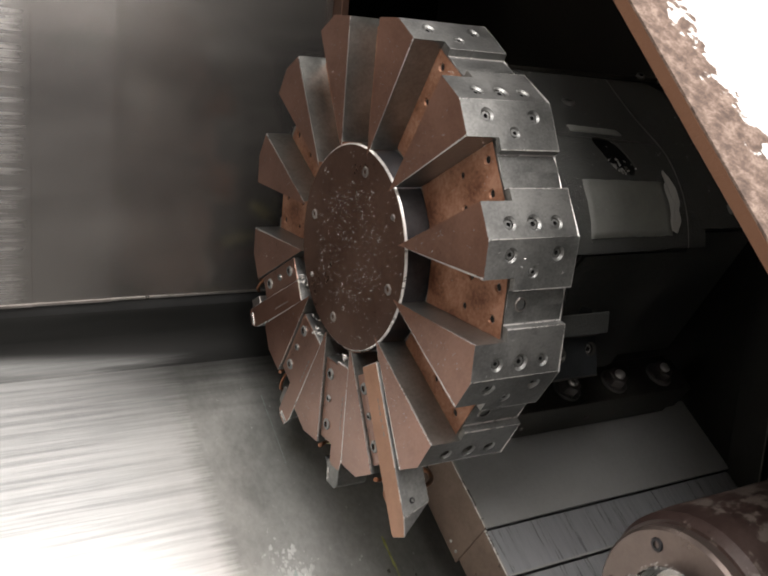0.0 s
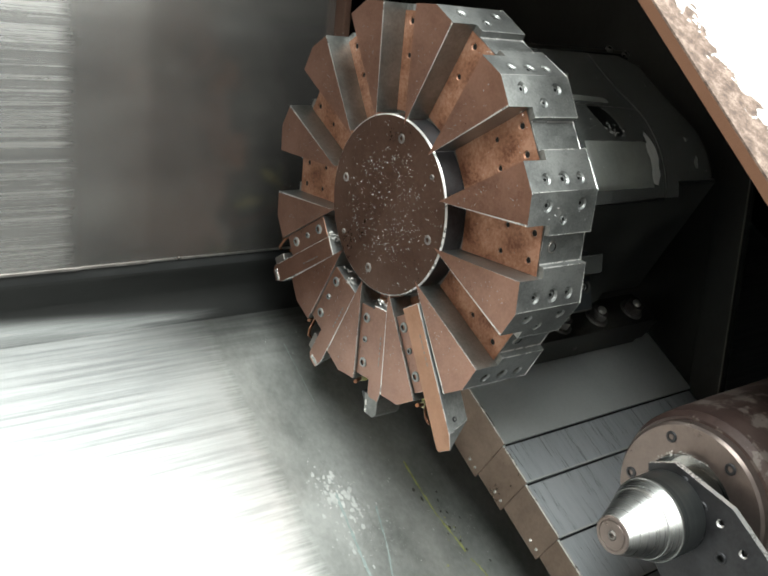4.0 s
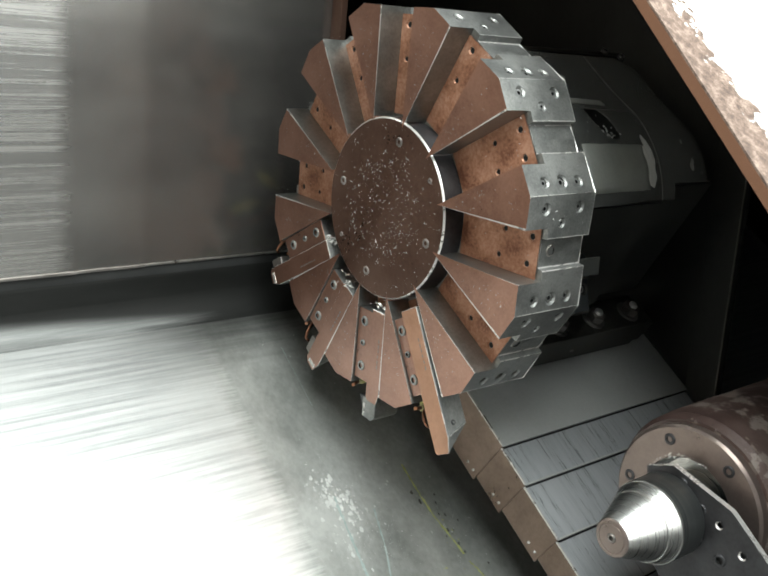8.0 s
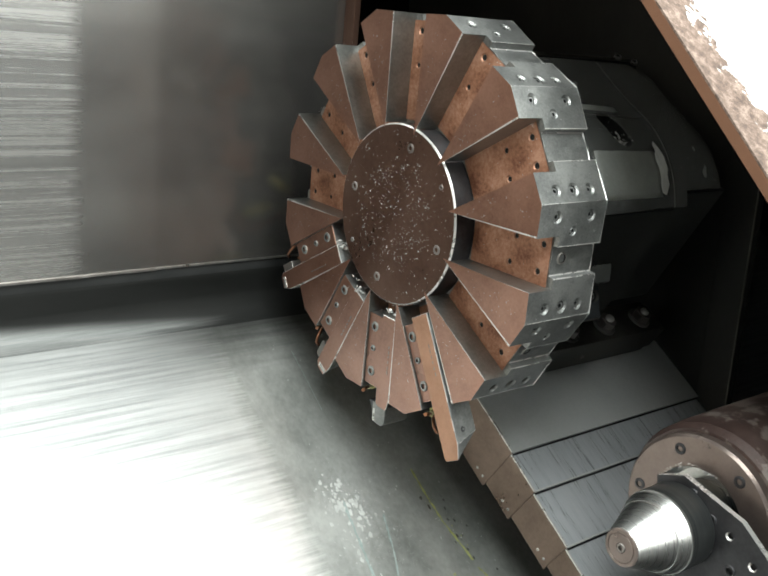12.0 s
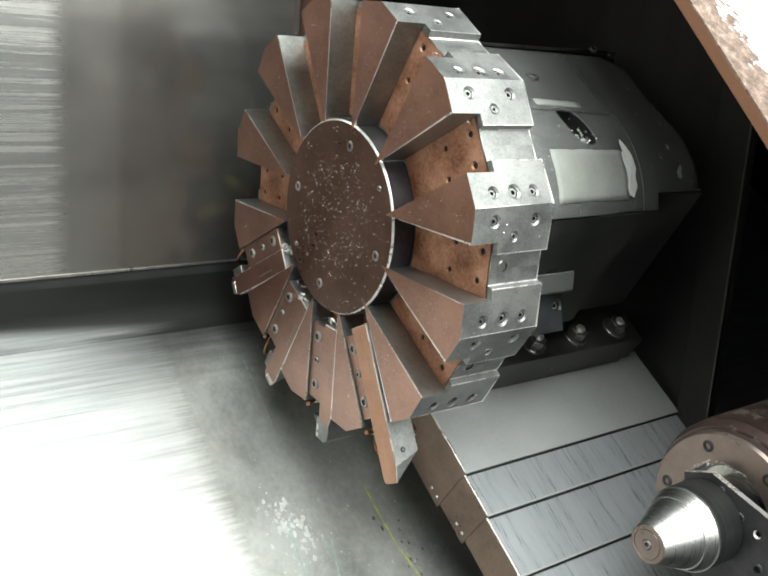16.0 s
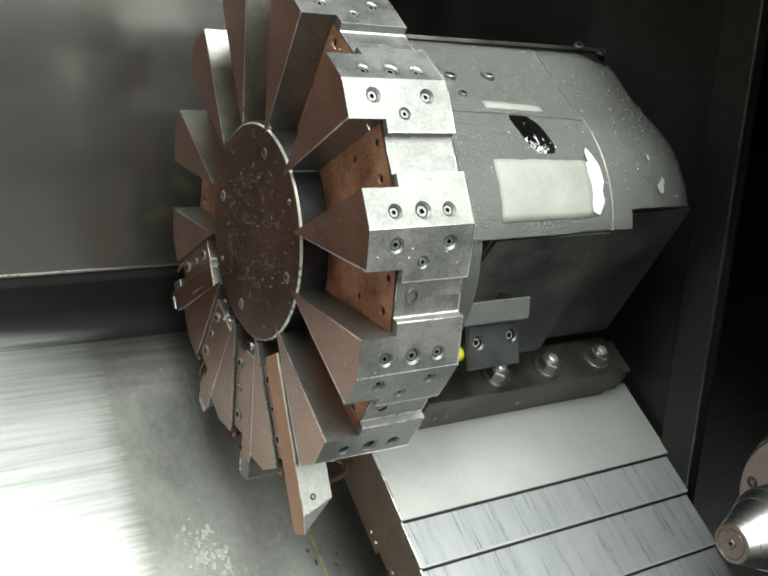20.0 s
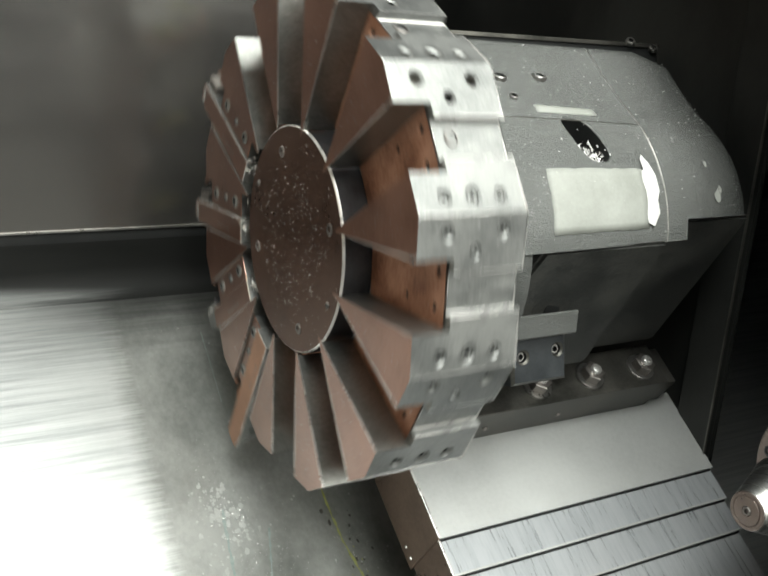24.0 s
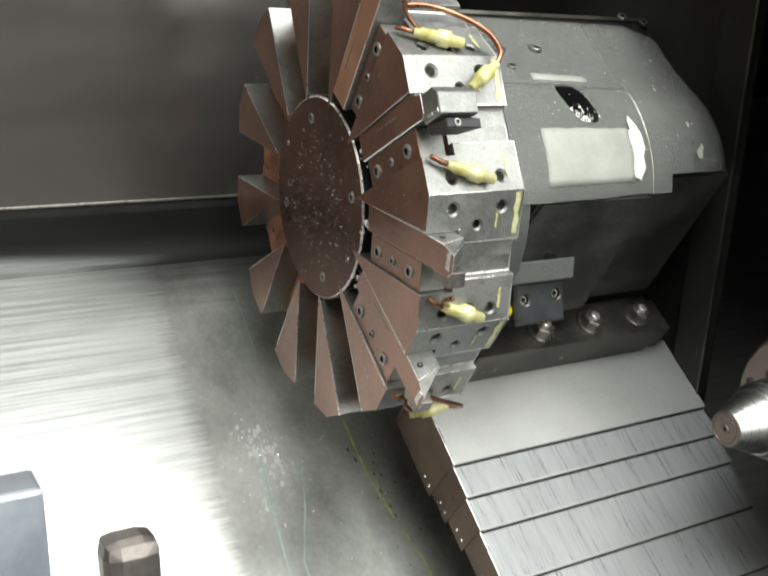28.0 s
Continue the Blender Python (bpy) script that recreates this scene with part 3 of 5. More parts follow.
def build_set_screw(hole, sign):
    """A socket set screw sunk in one of the segment's threaded holes."""
    bm = bmesh.new()
    end, top = Vector((0, *polar(RT, 10.85 * sign))), Vector((0, -RM, 0))
    way = (end - top).normalized()
    inn = (Vector((0, 1, 0)) - way * way.y).normalized()
    u, v, r = hole
    socket_screw(bm, Vector((u, 0, 0)) + top + way * v + inn * (0.0032 if r > 0.0055 else 0.0016), -inn, r * 0.67, bore=0.42)
    return bm


FITTED = [s for s in turret.children if s.name.startswith("segment")][:3] + [s for s in turret.children if s.name.startswith("segment")][-1:]
for hole, sign in ((h, sg) for sg in (1, -1) for h in SEGMENT_HOLES[sg]):
    screw = part("set_screw", build_set_screw(hole, sign), [STEEL, BLACK], FITTED[0])
    for s in FITTED[1:]:
        ob = new("set_screw", screw.data)
        ob.parent = s


def build_pocket():
    bm = bmesh.new()
    holes = [(0.193, 0.014, 0.0042), (0.158, 0.014, 0.0036), (0.19, -0.013, 0.0042), (0.153, -0.013, 0.0036)]
    hw = 0.0255
    holed(bm, [(0.1, -hw), (0.2035, -hw), (0.2035, hw), (0.1, hw)], holes, lambda u, v, d: Vector((XP - 0.0015 + d, -u, v)), 0, 1, 0.0014, 12)
    return bm


# The shallow holes are blackened to look deep and unlit.
pocket = part("pocket_wall", build_pocket(), [RUSTY, BLACK], turret, m=about_x(15))
for k in range(1, 12):
    s = new("pocket_wall", pocket.data)
    s.parent = turret
    s.matrix_local = about_x(15 + 30 * k)


def build_plug():
    """A countersunk socket plug, sunk flush, axis along -y."""
    bm = bmesh.new()
    socket_screw(bm, (0.0395, -RB - 0.0003, 0.002), (0, -1, 0), 0.0062, bore=0.66)
    return bm


plug = part("rim_plug", build_plug(), [TOOL, BLACK], turret, m=about_x(-15))
for deg in (-45, 75, 105):
    ob = new("rim_plug", plug.data)
    ob.parent = turret
    ob.matrix_local = about_x(deg)
bm = bmesh.new()
lathe(bm, [(0.03, 0.0985), (0.0006, 0.0985)], 96, close=False, mat=2)
lathe(bm, [(0.0006, 0.0985), (0.0, 0.0985), (-0.0012, 0.0968)], 96, close=False, mat=1)
lathe(bm, [(-0.0012, 0.0968), (-0.0012, 0.06), (-0.0012, 0.03), (-0.0012, 0.0005)], 96, close=False, mat=0)
hub = part("hub_cover", bm, [HUBM, EDGE, DARKSTEEL], turret, "dark brown steel hub cover sprinkled with fine chips")
for deg, r, size in ((62, 0.077, 0.0052), (-30, 0.077, 0.0052), (-120, 0.077, 0.0052), (152, 0.077, 0.0052), (17, 0.084, 0.003), (197, 0.084, 0.003)):
    bm = bmesh.new()
    socket_screw(bm, (-0.0014, *polar(r, deg)), (-1, 0, 0), size)
    part("hub_screw", bm, [TOOL, HOLE], turret)

rng = random.Random(4)


def flakes(bm, places, lo, hi):
    """Bright cutting chips: small bent slivers."""
    for p, n in places:
        n = Vector(n).normalized()
        u = n.orthogonal().normalized()
        u = (u * math.cos(a := rng.uniform(0, 6.28)) + n.cross(u) * math.sin(a)).normalized()
        w = n.cross(u)
        ln, wd = rng.uniform(lo, hi), rng.uniform(lo, hi) * 0.45
        lift = rng.uniform(0.15, 0.6) * ln
        q = [p - u * ln - w * wd, p + w * -wd + n * lift * 0.4, p + u * ln + n * lift, p + w * wd + n * lift * 0.3]
        vs = [bm.verts.new(x + n * 0.0003) for x in q]
        bm.faces.new(vs[:3])
        bm.faces.new((vs[0], vs[2], vs[3]))


bm = bmesh.new()
spots = []
for _ in range(620):
    r = 0.062 * math.sqrt(rng.random()) if rng.random() < 0.6 else 0.094 * math.sqrt(rng.random())
    if r < 0.094:
        spots.append((Vector((-0.0013, *polar(r, rng.uniform(0, 360)))), (-1, 0, 0)))
flakes(bm, spots[:500], 0.0004, 0.001)
flakes(bm, spots[500:], 0.0009, 0.0018)
tagged(part("hub_swarf", bm, CHIP, turret), "fine bright steel chips stuck on the hub", kind="stuff")
bm = bmesh.new()
spots = []
for deg in (-105, -135, -165, 195):
    for _ in range(16):
        spots.append((Vector((rng.uniform(-0.003, 0.02), *polar(rng.uniform(0.1, 0.12), deg + rng.gauss(0, 6)))), (-1, -rng.uniform(-0.7, 0.7), rng.uniform(-0.7, 0.7))))
flakes(bm, spots, 0.0008, 0.0026)


def curls(bm, at, count, spread, size):
    """Curled ribbons of swarf."""
    for _ in range(count):
        p = at + Vector([rng.gauss(0, q) for q in spread])
        axis = Vector([rng.uniform(-1, 1) for _ in range(3)]).normalized()
        u = axis.orthogonal().normalized()
        v = axis.cross(u)
        r, w, turns, pitch = rng.uniform(0.4, 1.0) * size, size * rng.uniform(0.3, 0.6), rng.uniform(0.4, 1.3), rng.uniform(0.4, 1.6) * size
        prev = None
        for i in range(13):
            a = 2 * math.pi * turns * i / 12
            c = p + u * r * math.cos(a) + v * r * math.sin(a) + axis * pitch * i / 12
            row = (bm.verts.new(c), bm.verts.new(c + axis * w))
            if prev:
                bm.faces.new((prev[0], row[0], row[1], prev[1])).smooth = True
            prev = row


for deg, count in ((-105, 7), (-135, 9), (-165, 8)):
    curls(bm, Vector((0.001, *polar(0.112, deg + 4))), count, (0.003, 0.004, 0.004), 0.0038)
for k in range(12):
    spots = [(Vector((XF - 0.0002, *polar(rng.uniform(0.12, 0.205), 30 * k + rng.uniform(-3.5, 3.5)))), (-1, 0, 0)) for _ in range(24)]
    spots += [(Vector((XP - 0.0016, *polar(rng.uniform(0.11, 0.2), 15 + 30 * k + rng.uniform(-5, 5)))), (-1, 0, 0)) for _ in range(8)]
    for sign in (1, -1):
        outer = Vector((0, *polar(RT, 10.85 * sign)))
        ridge = Vector((0, -RM, 0))
        for _ in range(9):
            p = ridge.lerp(outer, rng.random()) + Vector((rng.uniform(0.0, 0.082), -0.0002, 0))
            spots.append((about_x(30 * k) @ p, about_x(30 * k) @ Vector((0, -1, 0))))
    flakes(bm, spots, 0.0004, 0.0011)
tagged(part("slot_swarf", bm, CHIP, turret), "bright curled chips caught in the tool slots", kind="stuff")


# ---- cutting tools in the slots ----
def build_tool(deg, proud, reach, head, insert_at, tube_kind, cutback, band, tip, label):
    """A square-shank tool with its clamp bar; in the slot's frame -y is outward, z runs round the disc."""
    tool = thing("cutting_tool", label, "cutting tool", "tools in the turret")
    m = about_x(deg)
    bm = bmesh.new()
    prism(bm, [(-0.113, band[0]), (-reach + cutback, band[0]), (-reach, band[0] + cutback), (-reach, band[1] - 0.0047), (-reach + 0.016, band[1]), (-0.113, band[1])], -proud, 0.0215, 0)
    for v in bm.verts:
        if v.co.x > 0.02 and v.co.y < -reach + 0.02:
            v.co.y = -reach + 0.026
    # only the faces towards -x carry the painted brown reflection
    for f in bm.faces:
        f.material_index = 0 if all(abs(v.co.x + proud) < 1e-6 for v in f.verts) else 2
    bmesh.ops.bevel(bm, geom=list(bm.edges), offset=0.0006, segments=1, affect="EDGES", material=1)
    holder = part("shank", bm, [SHANK if proud > 0.006 else BROWN, EDGE, STEEL], tool, m=m)
    for k in range(6):
        bm = bmesh.new()
        r0 = 0.145 + 0.006 * k
        box(bm, (-proud - 0.0003, -r0 - rng.uniform(0.0025, 0.0048), band[1] - 0.009), (-proud + 0.0002, -r0, band[1] - 0.0076))
        part("engraving", bm, TOOL, holder, "worn engraved mark on the holder")
    bm = bmesh.new()
    box(bm, (-0.002, -0.203, -0.0252), (0.022, -0.118, band[0] - 0.0008), None, 0.0008)
    for f in bm.faces:
        f.material_index = 0 if all(v.co.x < -0.001 for v in f.verts) else 1
    bar = part("clamp_bar", bm, [BROWN, STEEL], tool, m=m)
    for r in (0.132, 0.158, 0.186):
        bm = bmesh.new()
        socket_screw(bm, (-0.0028, -r, band[0] / 2 - 0.0138), (-1, 0, 0), 0.0036 if r == 0.158 else 0.0058)
        part("clamp_screw", bm, [STEEL, BLACK], bar)
    hl, hw = head
    z1 = band[0] + 0.003
    z0 = z1 - 0.003 - hw
    if deg == -105:
        bm = bmesh.new()
        prism(bm, [(-0.2195, band[0] - 0.005), (-0.2435, band[0] - 0.004), (-0.245, band[0] + 0.012), (-0.239, band[0] + 0.0185), (-0.2195, band[0] + 0.0185)], -proud + 0.0004, 0.031)
        bmesh.ops.bevel(bm, geom=list(bm.edges), offset=0.0008, segments=1, affect="EDGES")
        nose = part("head_block", bm, STEEL, tool, "bright ground head block of the holder", m=m)
        for k in (0, 1):
            bm = bmesh.new()
            box(bm, (-proud - 0.0004, -0.2425 + 0.009 * k, band[0] - 0.002), (-proud + 0.0008, -0.236 + 0.009 * k, band[0] + 0.0005), None, 0.0002)
            part("tip_mark", bm, EDGE, nose, "pale worn mark on the head")
        bm = bmesh.new()
        low, high = [], []
        for x, y in ((-0.002, -0.2205), (0.004, -0.2395), (0.0365, -0.2365), (0.024, -0.2205)):
            low.append(bm.verts.new((x, y, band[0] - 0.0135)))
            high.append(bm.verts.new((x, y, band[0] - 0.0054)))
        for k in range(4):
            bm.faces.new((low[k], low[(k + 1) % 4], high[(k + 1) % 4], high[k]))
        bm.faces.new(low)
        bm.faces.new(high)
        bmesh.ops.bevel(bm, geom=list(bm.edges), offset=0.0008, segments=1, affect="EDGES")
        seat = part("insert", bm, DARKSTEEL, tool, "dark pointed insert under the head block", m=m)
        bm = bmesh.new()
        socket_screw(bm, (0.013, -0.2388, band[0] - 0.0095), (0, -1, 0), 0.0034)
        part("insert_screw", bm, [BOLT, BLACK], seat)
    else:
        bm = bmesh.new()
        if deg != -75:
            box(bm, (-proud + 0.003, -insert_at - 0.002, z0), (0.014, -insert_at + hl, z1), None, 0.0012)
            nose = part("tool_head", bm, TOOL, tool, m=m)
            bm = bmesh.new()
        hook = [(0.016, *polar(0.2215, -8.6)), (0.009, *polar(0.2255, -7.2)), (0.004, *polar(0.231, -5.8)), (0.003, *polar(0.237, -4.8)), (0.007, *polar(0.2405, -4.2))]
        line = []
        for p, q in zip(hook, hook[1:]):
            line += [Vector(p).lerp(Vector(q), k / 3) for k in range(3)]
        tube(bm, line + [Vector(hook[-1])], 0.0019, 9)
        part("coolant_nozzle", bm, COPPER, tool, "bent copper nozzle pipe beside the holder", m=m)
    if proud < 0.006 and deg != -105:
        bm = bmesh.new()
        box(bm, (-proud - 0.0005, -reach + 0.004, band[0] + 0.006), (-proud + 0.001, -reach + 0.0095, band[1] - 0.004), None, 0.0002)
        part("tip_mark", bm, EDGE, holder, "pale worn tip of the holder")
    bm = bmesh.new()
    socket_screw(bm, (0.004, -reach + 0.03, band[1]), (0, 0, 1), 0.0028)
    part("side_screw", bm, [DARKSTEEL, HOLE], tool, m=m)
    # coolant fitting on the facet beside the slot
    f0, f1 = Vector((0.012, *polar(0.2195, -9.0))), Vector((0.052, *polar(0.2225, -12.6)))
    d = (f1 - f0).normalized()
    bm = bmesh.new()
    tube(bm, [f0, f0 + d * 0.006, f0 + d * 0.0065, f0 + d * 0.02, f0 + d * 0.0205, f0 + d * 0.03, f0 + d * 0.0305, f1], 0.0052, 12)
    rads = (0.6, 0.8, 1.0, 1.0, 1.35, 1.35, 0.95, 0.8)
    bm.verts.ensure_lookup_table()
    for i, k in enumerate(rads):
        ring = bm.verts[i * 12:(i + 1) * 12]
        c = sum((v.co for v in ring), Vector()) / 12
        for v in ring:
            v.co = c + (v.co - c) * k * rng.uniform(0.94, 1.06)
    fit = part("coolant_fitting", bm, YELLOW, tool, "yellow coolant fitting smeared with sealant", m=m)
    bm = bmesh.new()
    tube(bm, [f0 + d * 0.002, f0 - d * 0.006 + Vector((0, 0.0005, 0.001)), f0 - d * 0.014 + Vector((0, 0.001, 0.003))], 0.0022, 8)
    part("nozzle", bm, COPPER, fit)
    base = about_x(-15)
    for sx, sw, v0, v1 in ((0.079, 0.003, 0.002, 0.036), (0.072, 0.0016, -0.03, -0.012), (0.06, 0.0012, 0.018, 0.03)):
        bm = bmesh.new()
        rows = []
        for k in range(9):
            v = v0 + (v1 - v0) * k / 8
            side = 1 if v > 0 else -1
            tip_p = Vector((0, *polar(RT, -10.85 * side)))
            mid = Vector((0, -RM, 0))
            p = mid + (tip_p - mid).normalized() * abs(v) + Vector((0, -0.0004, 0))
            w = sw * rng.uniform(0.5, 1.2)
            c = sx + rng.uniform(-0.3, 0.3) * sw
            rows.append([bm.verts.new(base @ (p + Vector((c + q * w, 0, 0)))) for q in (-1, 1)])
        for a, b in zip(rows, rows[1:]):
            bm.faces.new((a[0], a[1], b[1], b[0]))
        part("sealant_smear", bm, YGREEN, fit, "yellow-green sealant smear on the facet")
    if tube_kind:
        g0 = Vector((0.075, *polar(0.2245, -18.0)))
        g1 = Vector((0.044, *polar(0.2225, -23.5)))
        bm = bmesh.new()
        tube(bm, [g0, g0.lerp(g1, 0.3), g0.lerp(g1, 0.31), g0.lerp(g1, 0.7), g0.lerp(g1, 0.71), g1], 0.0047, 12)
        bm.verts.ensure_lookup_table()
        for i, k in enumerate((0.7, 0.9, 1.35, 1.35, 1.0, 0.8)):
            ring = bm.verts[i * 12:(i + 1) * 12]
            c = sum((v.co for v in ring), Vector()) / 12
            for v in ring:
                v.co = c + (v.co - c) * k * rng.uniform(0.94, 1.06)
        part("coolant_elbow", bm, YELLOW, tool, "yellow elbow fitting", m=m)
        a0 = Vector((0.012, *polar(0.226, -3)))
        ctrl = [a0, Vector((0.028, *polar(0.231, -4.5))), Vector((0.05, *polar(0.233, -7.5))), Vector((0.071, *polar(0.2325, -11.5))), Vector((0.08, *polar(0.2285, -15.5))), g0]
        pts = []
        for i in range(len(ctrl) - 1):
            p0, p1, p2, p3 = ctrl[max(i - 1, 0)], ctrl[i], ctrl[i + 1], ctrl[min(i + 2, len(ctrl) - 1)]
            for k in range(6):
                t = k / 6
                pts.append(0.5 * ((2 * p1) + (p2 - p0) * t + (2 * p0 - 5 * p1 + 4 * p2 - p3) * t * t + (3 * p1 - p0 - 3 * p2 + p3) * t ** 3))
        bm = bmesh.new()
        tube(bm, pts + [g0], 0.0024, 10)
        part("coolant_pipe", bm, COPPER, tool, "bent copper coolant pipe", m=m)
    return tool


tools = [
    build_tool(-75, 0.0075, 0.268, (0.018, 0.009), 0.246, True, 0.003, (-0.004, 0.0225), CARBIDE, "long copper-tinted tool holder clamped proud of the turret face"),
    build_tool(-105, 0.004, 0.2225, (0.024, 0.007), 0.236, False, 0.004, (0.001, 0.0252), TOOL, "short grey tool holder with square head in the turret"),
    build_tool(-135, 0.004, 0.25, (0.022, 0.01), 0.24, False, 0.006, (0.001, 0.0252), CARBIDE, "grey tool holder with copper-coloured insert in the turret"),
    build_tool(-165, 0.004, 0.252, (0.02, 0.01), 0.245, True, 0.005, (0.001, 0.0252), CARBIDE, "grey tool holder with pale tip and copper-coloured insert"),
]

# ---- turret housing on the cross slide ----
carriage = thing("turret_housing", "grey cast iron turret housing with worn label on the cross slide", "turret housing")


def radius(x):
    return float(np.interp(x, [0.085, 0.17, 0.29, 0.36, 0.41, 0.43, 0.437], [0.148, 0.146, 0.1395, 0.1345, 0.1275, 0.121, 0.105]))


def skin(x, deg):
    """The casting's radius: round in front, flat above the parting line, level on top."""
    r = radius(x) / math.cos(radians(min(max(deg - 45, 0), 34)))
    level = float(np.interp(x, [0.085, 0.37, 0.42, 0.437], [0.174, 0.171, 0.158, 0.128]))
    over = min(max((deg - 52) / 27, 0), 1)
    r *= 1 + (level / (radius(x) / math.cos(radians(34)) * math.sin(radians(79))) - 1) * over * over
    if deg > 79:
        r *= math.sin(radians(79)) / math.sin(radians(min(deg, 125)))
    return r


def shell(bm, xs, degs, inset=0.0):
    rows = [[bm.verts.new((x, *polar(skin(x, d) + inset, d))) for d in degs] for x in xs]
    for a, b in zip(rows, rows[1:]):
        for i in range(len(degs) - 1):
            bm.faces.new((a[i], a[i + 1], b[i + 1], b[i])).smooth = True
    return rows


bm = bmesh.new()
xs = [0.128 + 0.178 * i / 58 for i in range(59)]
degs = [-6 + 1.2 * i for i in range(161)]
shell(bm, xs, degs)


def in_port(c, k=1.0):
    d = math.degrees(math.atan2(c.z, -c.y))
    return ((c.x - 0.2285 - 0.0008 * (33.5 - d)) / (0.0165 * k)) ** 4 + ((d - 33.5) / (9.2 * k)) ** 4 < 1


gone = [f for f in bm.faces if in_port(f.calc_center_median(), 1.22)]
bmesh.ops.delete(bm, geom=gone, context="FACES")
front = part("housing_shell", bm, CAST, carriage)
bm = bmesh.new()
lathe(bm, [(0.149, 0.11), (0.149, 0.1425), (0.1475, 0.1445), (0.1285, 0.1448), (0.1275, 0.1475), (0.0843, 0.1475)], 96, close=False)
lathe(bm, [(0.0843, 0.198), (0.0905, 0.198), (0.0935, 0.15)], 72, close=False)
part("housing_collar", bm, CAST, carriage)
bm = bmesh.new()
prev = None
for k, depth in ((1.62, 0.0), (1.06, 0.0003), (1.0, -0.0008), (0.96, -0.026)):
    ring = []
    for i in range(56):
        a = 2 * math.pi * i / 56
        ca, sa = math.cos(a), math.sin(a)
        g = (abs(ca) ** 3 + abs(sa) ** 3) ** (-1 / 3)
        d = 33.5 + 9.2 * k * g * sa
        x = 0.2285 + 0.0008 * (33.5 - d) + 0.0165 * k * g * ca
        ring.append(bm.verts.new((x, *polar(skin(x, d) + depth, d))))
    if prev:
        for i in range(56):
            bm.faces.new((prev[i], prev[(i + 1) % 56], ring[(i + 1) % 56], ring[i])).material_index = 1 if k < 0.98 else 0
    prev = ring
# Inner wall and floor of the port are black, its shade put into the colour.
part("port_rim", bm, [CAST, BLACK], carriage)
bm = bmesh.new()
lathe(bm, [(x, radius(x) * 0.82) for x in (0.2, 0.3)], 40, close=True)
part("port_floor", bm, BLACK, carriage)
bm = bmesh.new()
spots = []
for _ in range(150):
    x, d = rng.gauss(0.2345, 0.006), rng.gauss(28.5, 2.6)
    spots.append((Vector((x, *polar(radius(x) * rng.uniform(0.86, 0.97), d))), (rng.uniform(-1, 1), -1, rng.uniform(-0.5, 1))))
flakes(bm, spots, 0.001, 0.0032)
tagged(part("port_swarf", bm, CHIP, carriage), "wad of bright chips in the housing port", kind="stuff")
bm = bmesh.new()
xs2 = [0.3075, 0.315, 0.33, 0.35, 0.37, 0.39, 0.41, 0.42, 0.43, 0.437]
shell(bm, xs2, [2 + 2.5 * i for i in range(73)])
part("rear_shell", bm, CAST, carriage)
bm = bmesh.new()
shell(bm, [0.3065, 0.315, 0.325, 0.334], [-6 + 1.0 * i for i in range(9)], 0.0003)
part("casting_lip", bm, CAST, carriage)
bm = bmesh.new()
rows = []
for d in [-6 + 2 * k for k in range(64)]:
    r = skin(0.3065, d)
    rows.append([bm.verts.new((x, *polar(r + h, d))) for x, h in ((0.3053, -0.0004), (0.3065, 0.0008), (0.3077, -0.0004))])
for a, b in zip(rows, rows[1:]):
    for k in range(2):
        bm.faces.new((a[k], a[k + 1], b[k + 1], b[k])).smooth = True
part("seam_bead", bm, BOLT, carriage, "bright worn seam round the housing")
# the undercut lower half of the casting, its shade put into the darker CASTDARK
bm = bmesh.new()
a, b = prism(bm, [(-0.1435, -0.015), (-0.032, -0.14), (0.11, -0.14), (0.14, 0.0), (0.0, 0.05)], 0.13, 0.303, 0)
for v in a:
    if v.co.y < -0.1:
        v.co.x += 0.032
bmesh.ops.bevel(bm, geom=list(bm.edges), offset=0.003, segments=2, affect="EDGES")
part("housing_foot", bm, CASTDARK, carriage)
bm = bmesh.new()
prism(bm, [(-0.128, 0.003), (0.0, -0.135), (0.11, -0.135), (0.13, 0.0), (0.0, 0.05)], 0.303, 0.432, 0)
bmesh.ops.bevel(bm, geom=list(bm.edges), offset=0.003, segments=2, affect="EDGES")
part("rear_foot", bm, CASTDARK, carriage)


def patch(name, x0, x1, d0, d1, mat, lift, label, ragged=(0, 0), nx=14, nd=8):
    """A thin sheet laid on the housing, with uneven ends."""
    bm = bmesh.new()
    rows = []
    for i in range(nx + 1):
        row = []
        for j in range(nd + 1):
            u, v = i / nx, j / nd
            x, d = x0 + (x1 - x0) * u, d0 + (d1 - d0) * v
            if i == 0:
                x += rng.uniform(-ragged[0], ragged[0])
            if i == nx:
                x += rng.uniform(-ragged[1], ragged[1])
            if j in (0, nd):
                d += rng.uniform(-0.25, 0.25) * (1 if ragged[1] else 0.3)
            row.append(bm.verts.new((x, *polar(skin(x, d) + lift, d))))
        rows.append(row)
    for a, b in zip(rows, rows[1:]):
        for j in range(nd):
            bm.faces.new((a[j], a[j + 1], b[j + 1], b[j])).smooth = True
    ext = bmesh.ops.extrude_face_region(bm, geom=list(bm.faces))
    for v in [g for g in ext["geom"] if isinstance(g, bmesh.types.BMVert)]:
        s = 1 - (lift + 0.001) / 0.14
        v.co.y *= s
        v.co.z *= s
    return part(name, bm, mat, carriage, label)


patch("label_plate", 0.168, 0.281, -0.5, 21.5, LABEL, 0.0006, "blank pale grey label plate", (0.0007, 0.0004))
bm = bmesh.new()
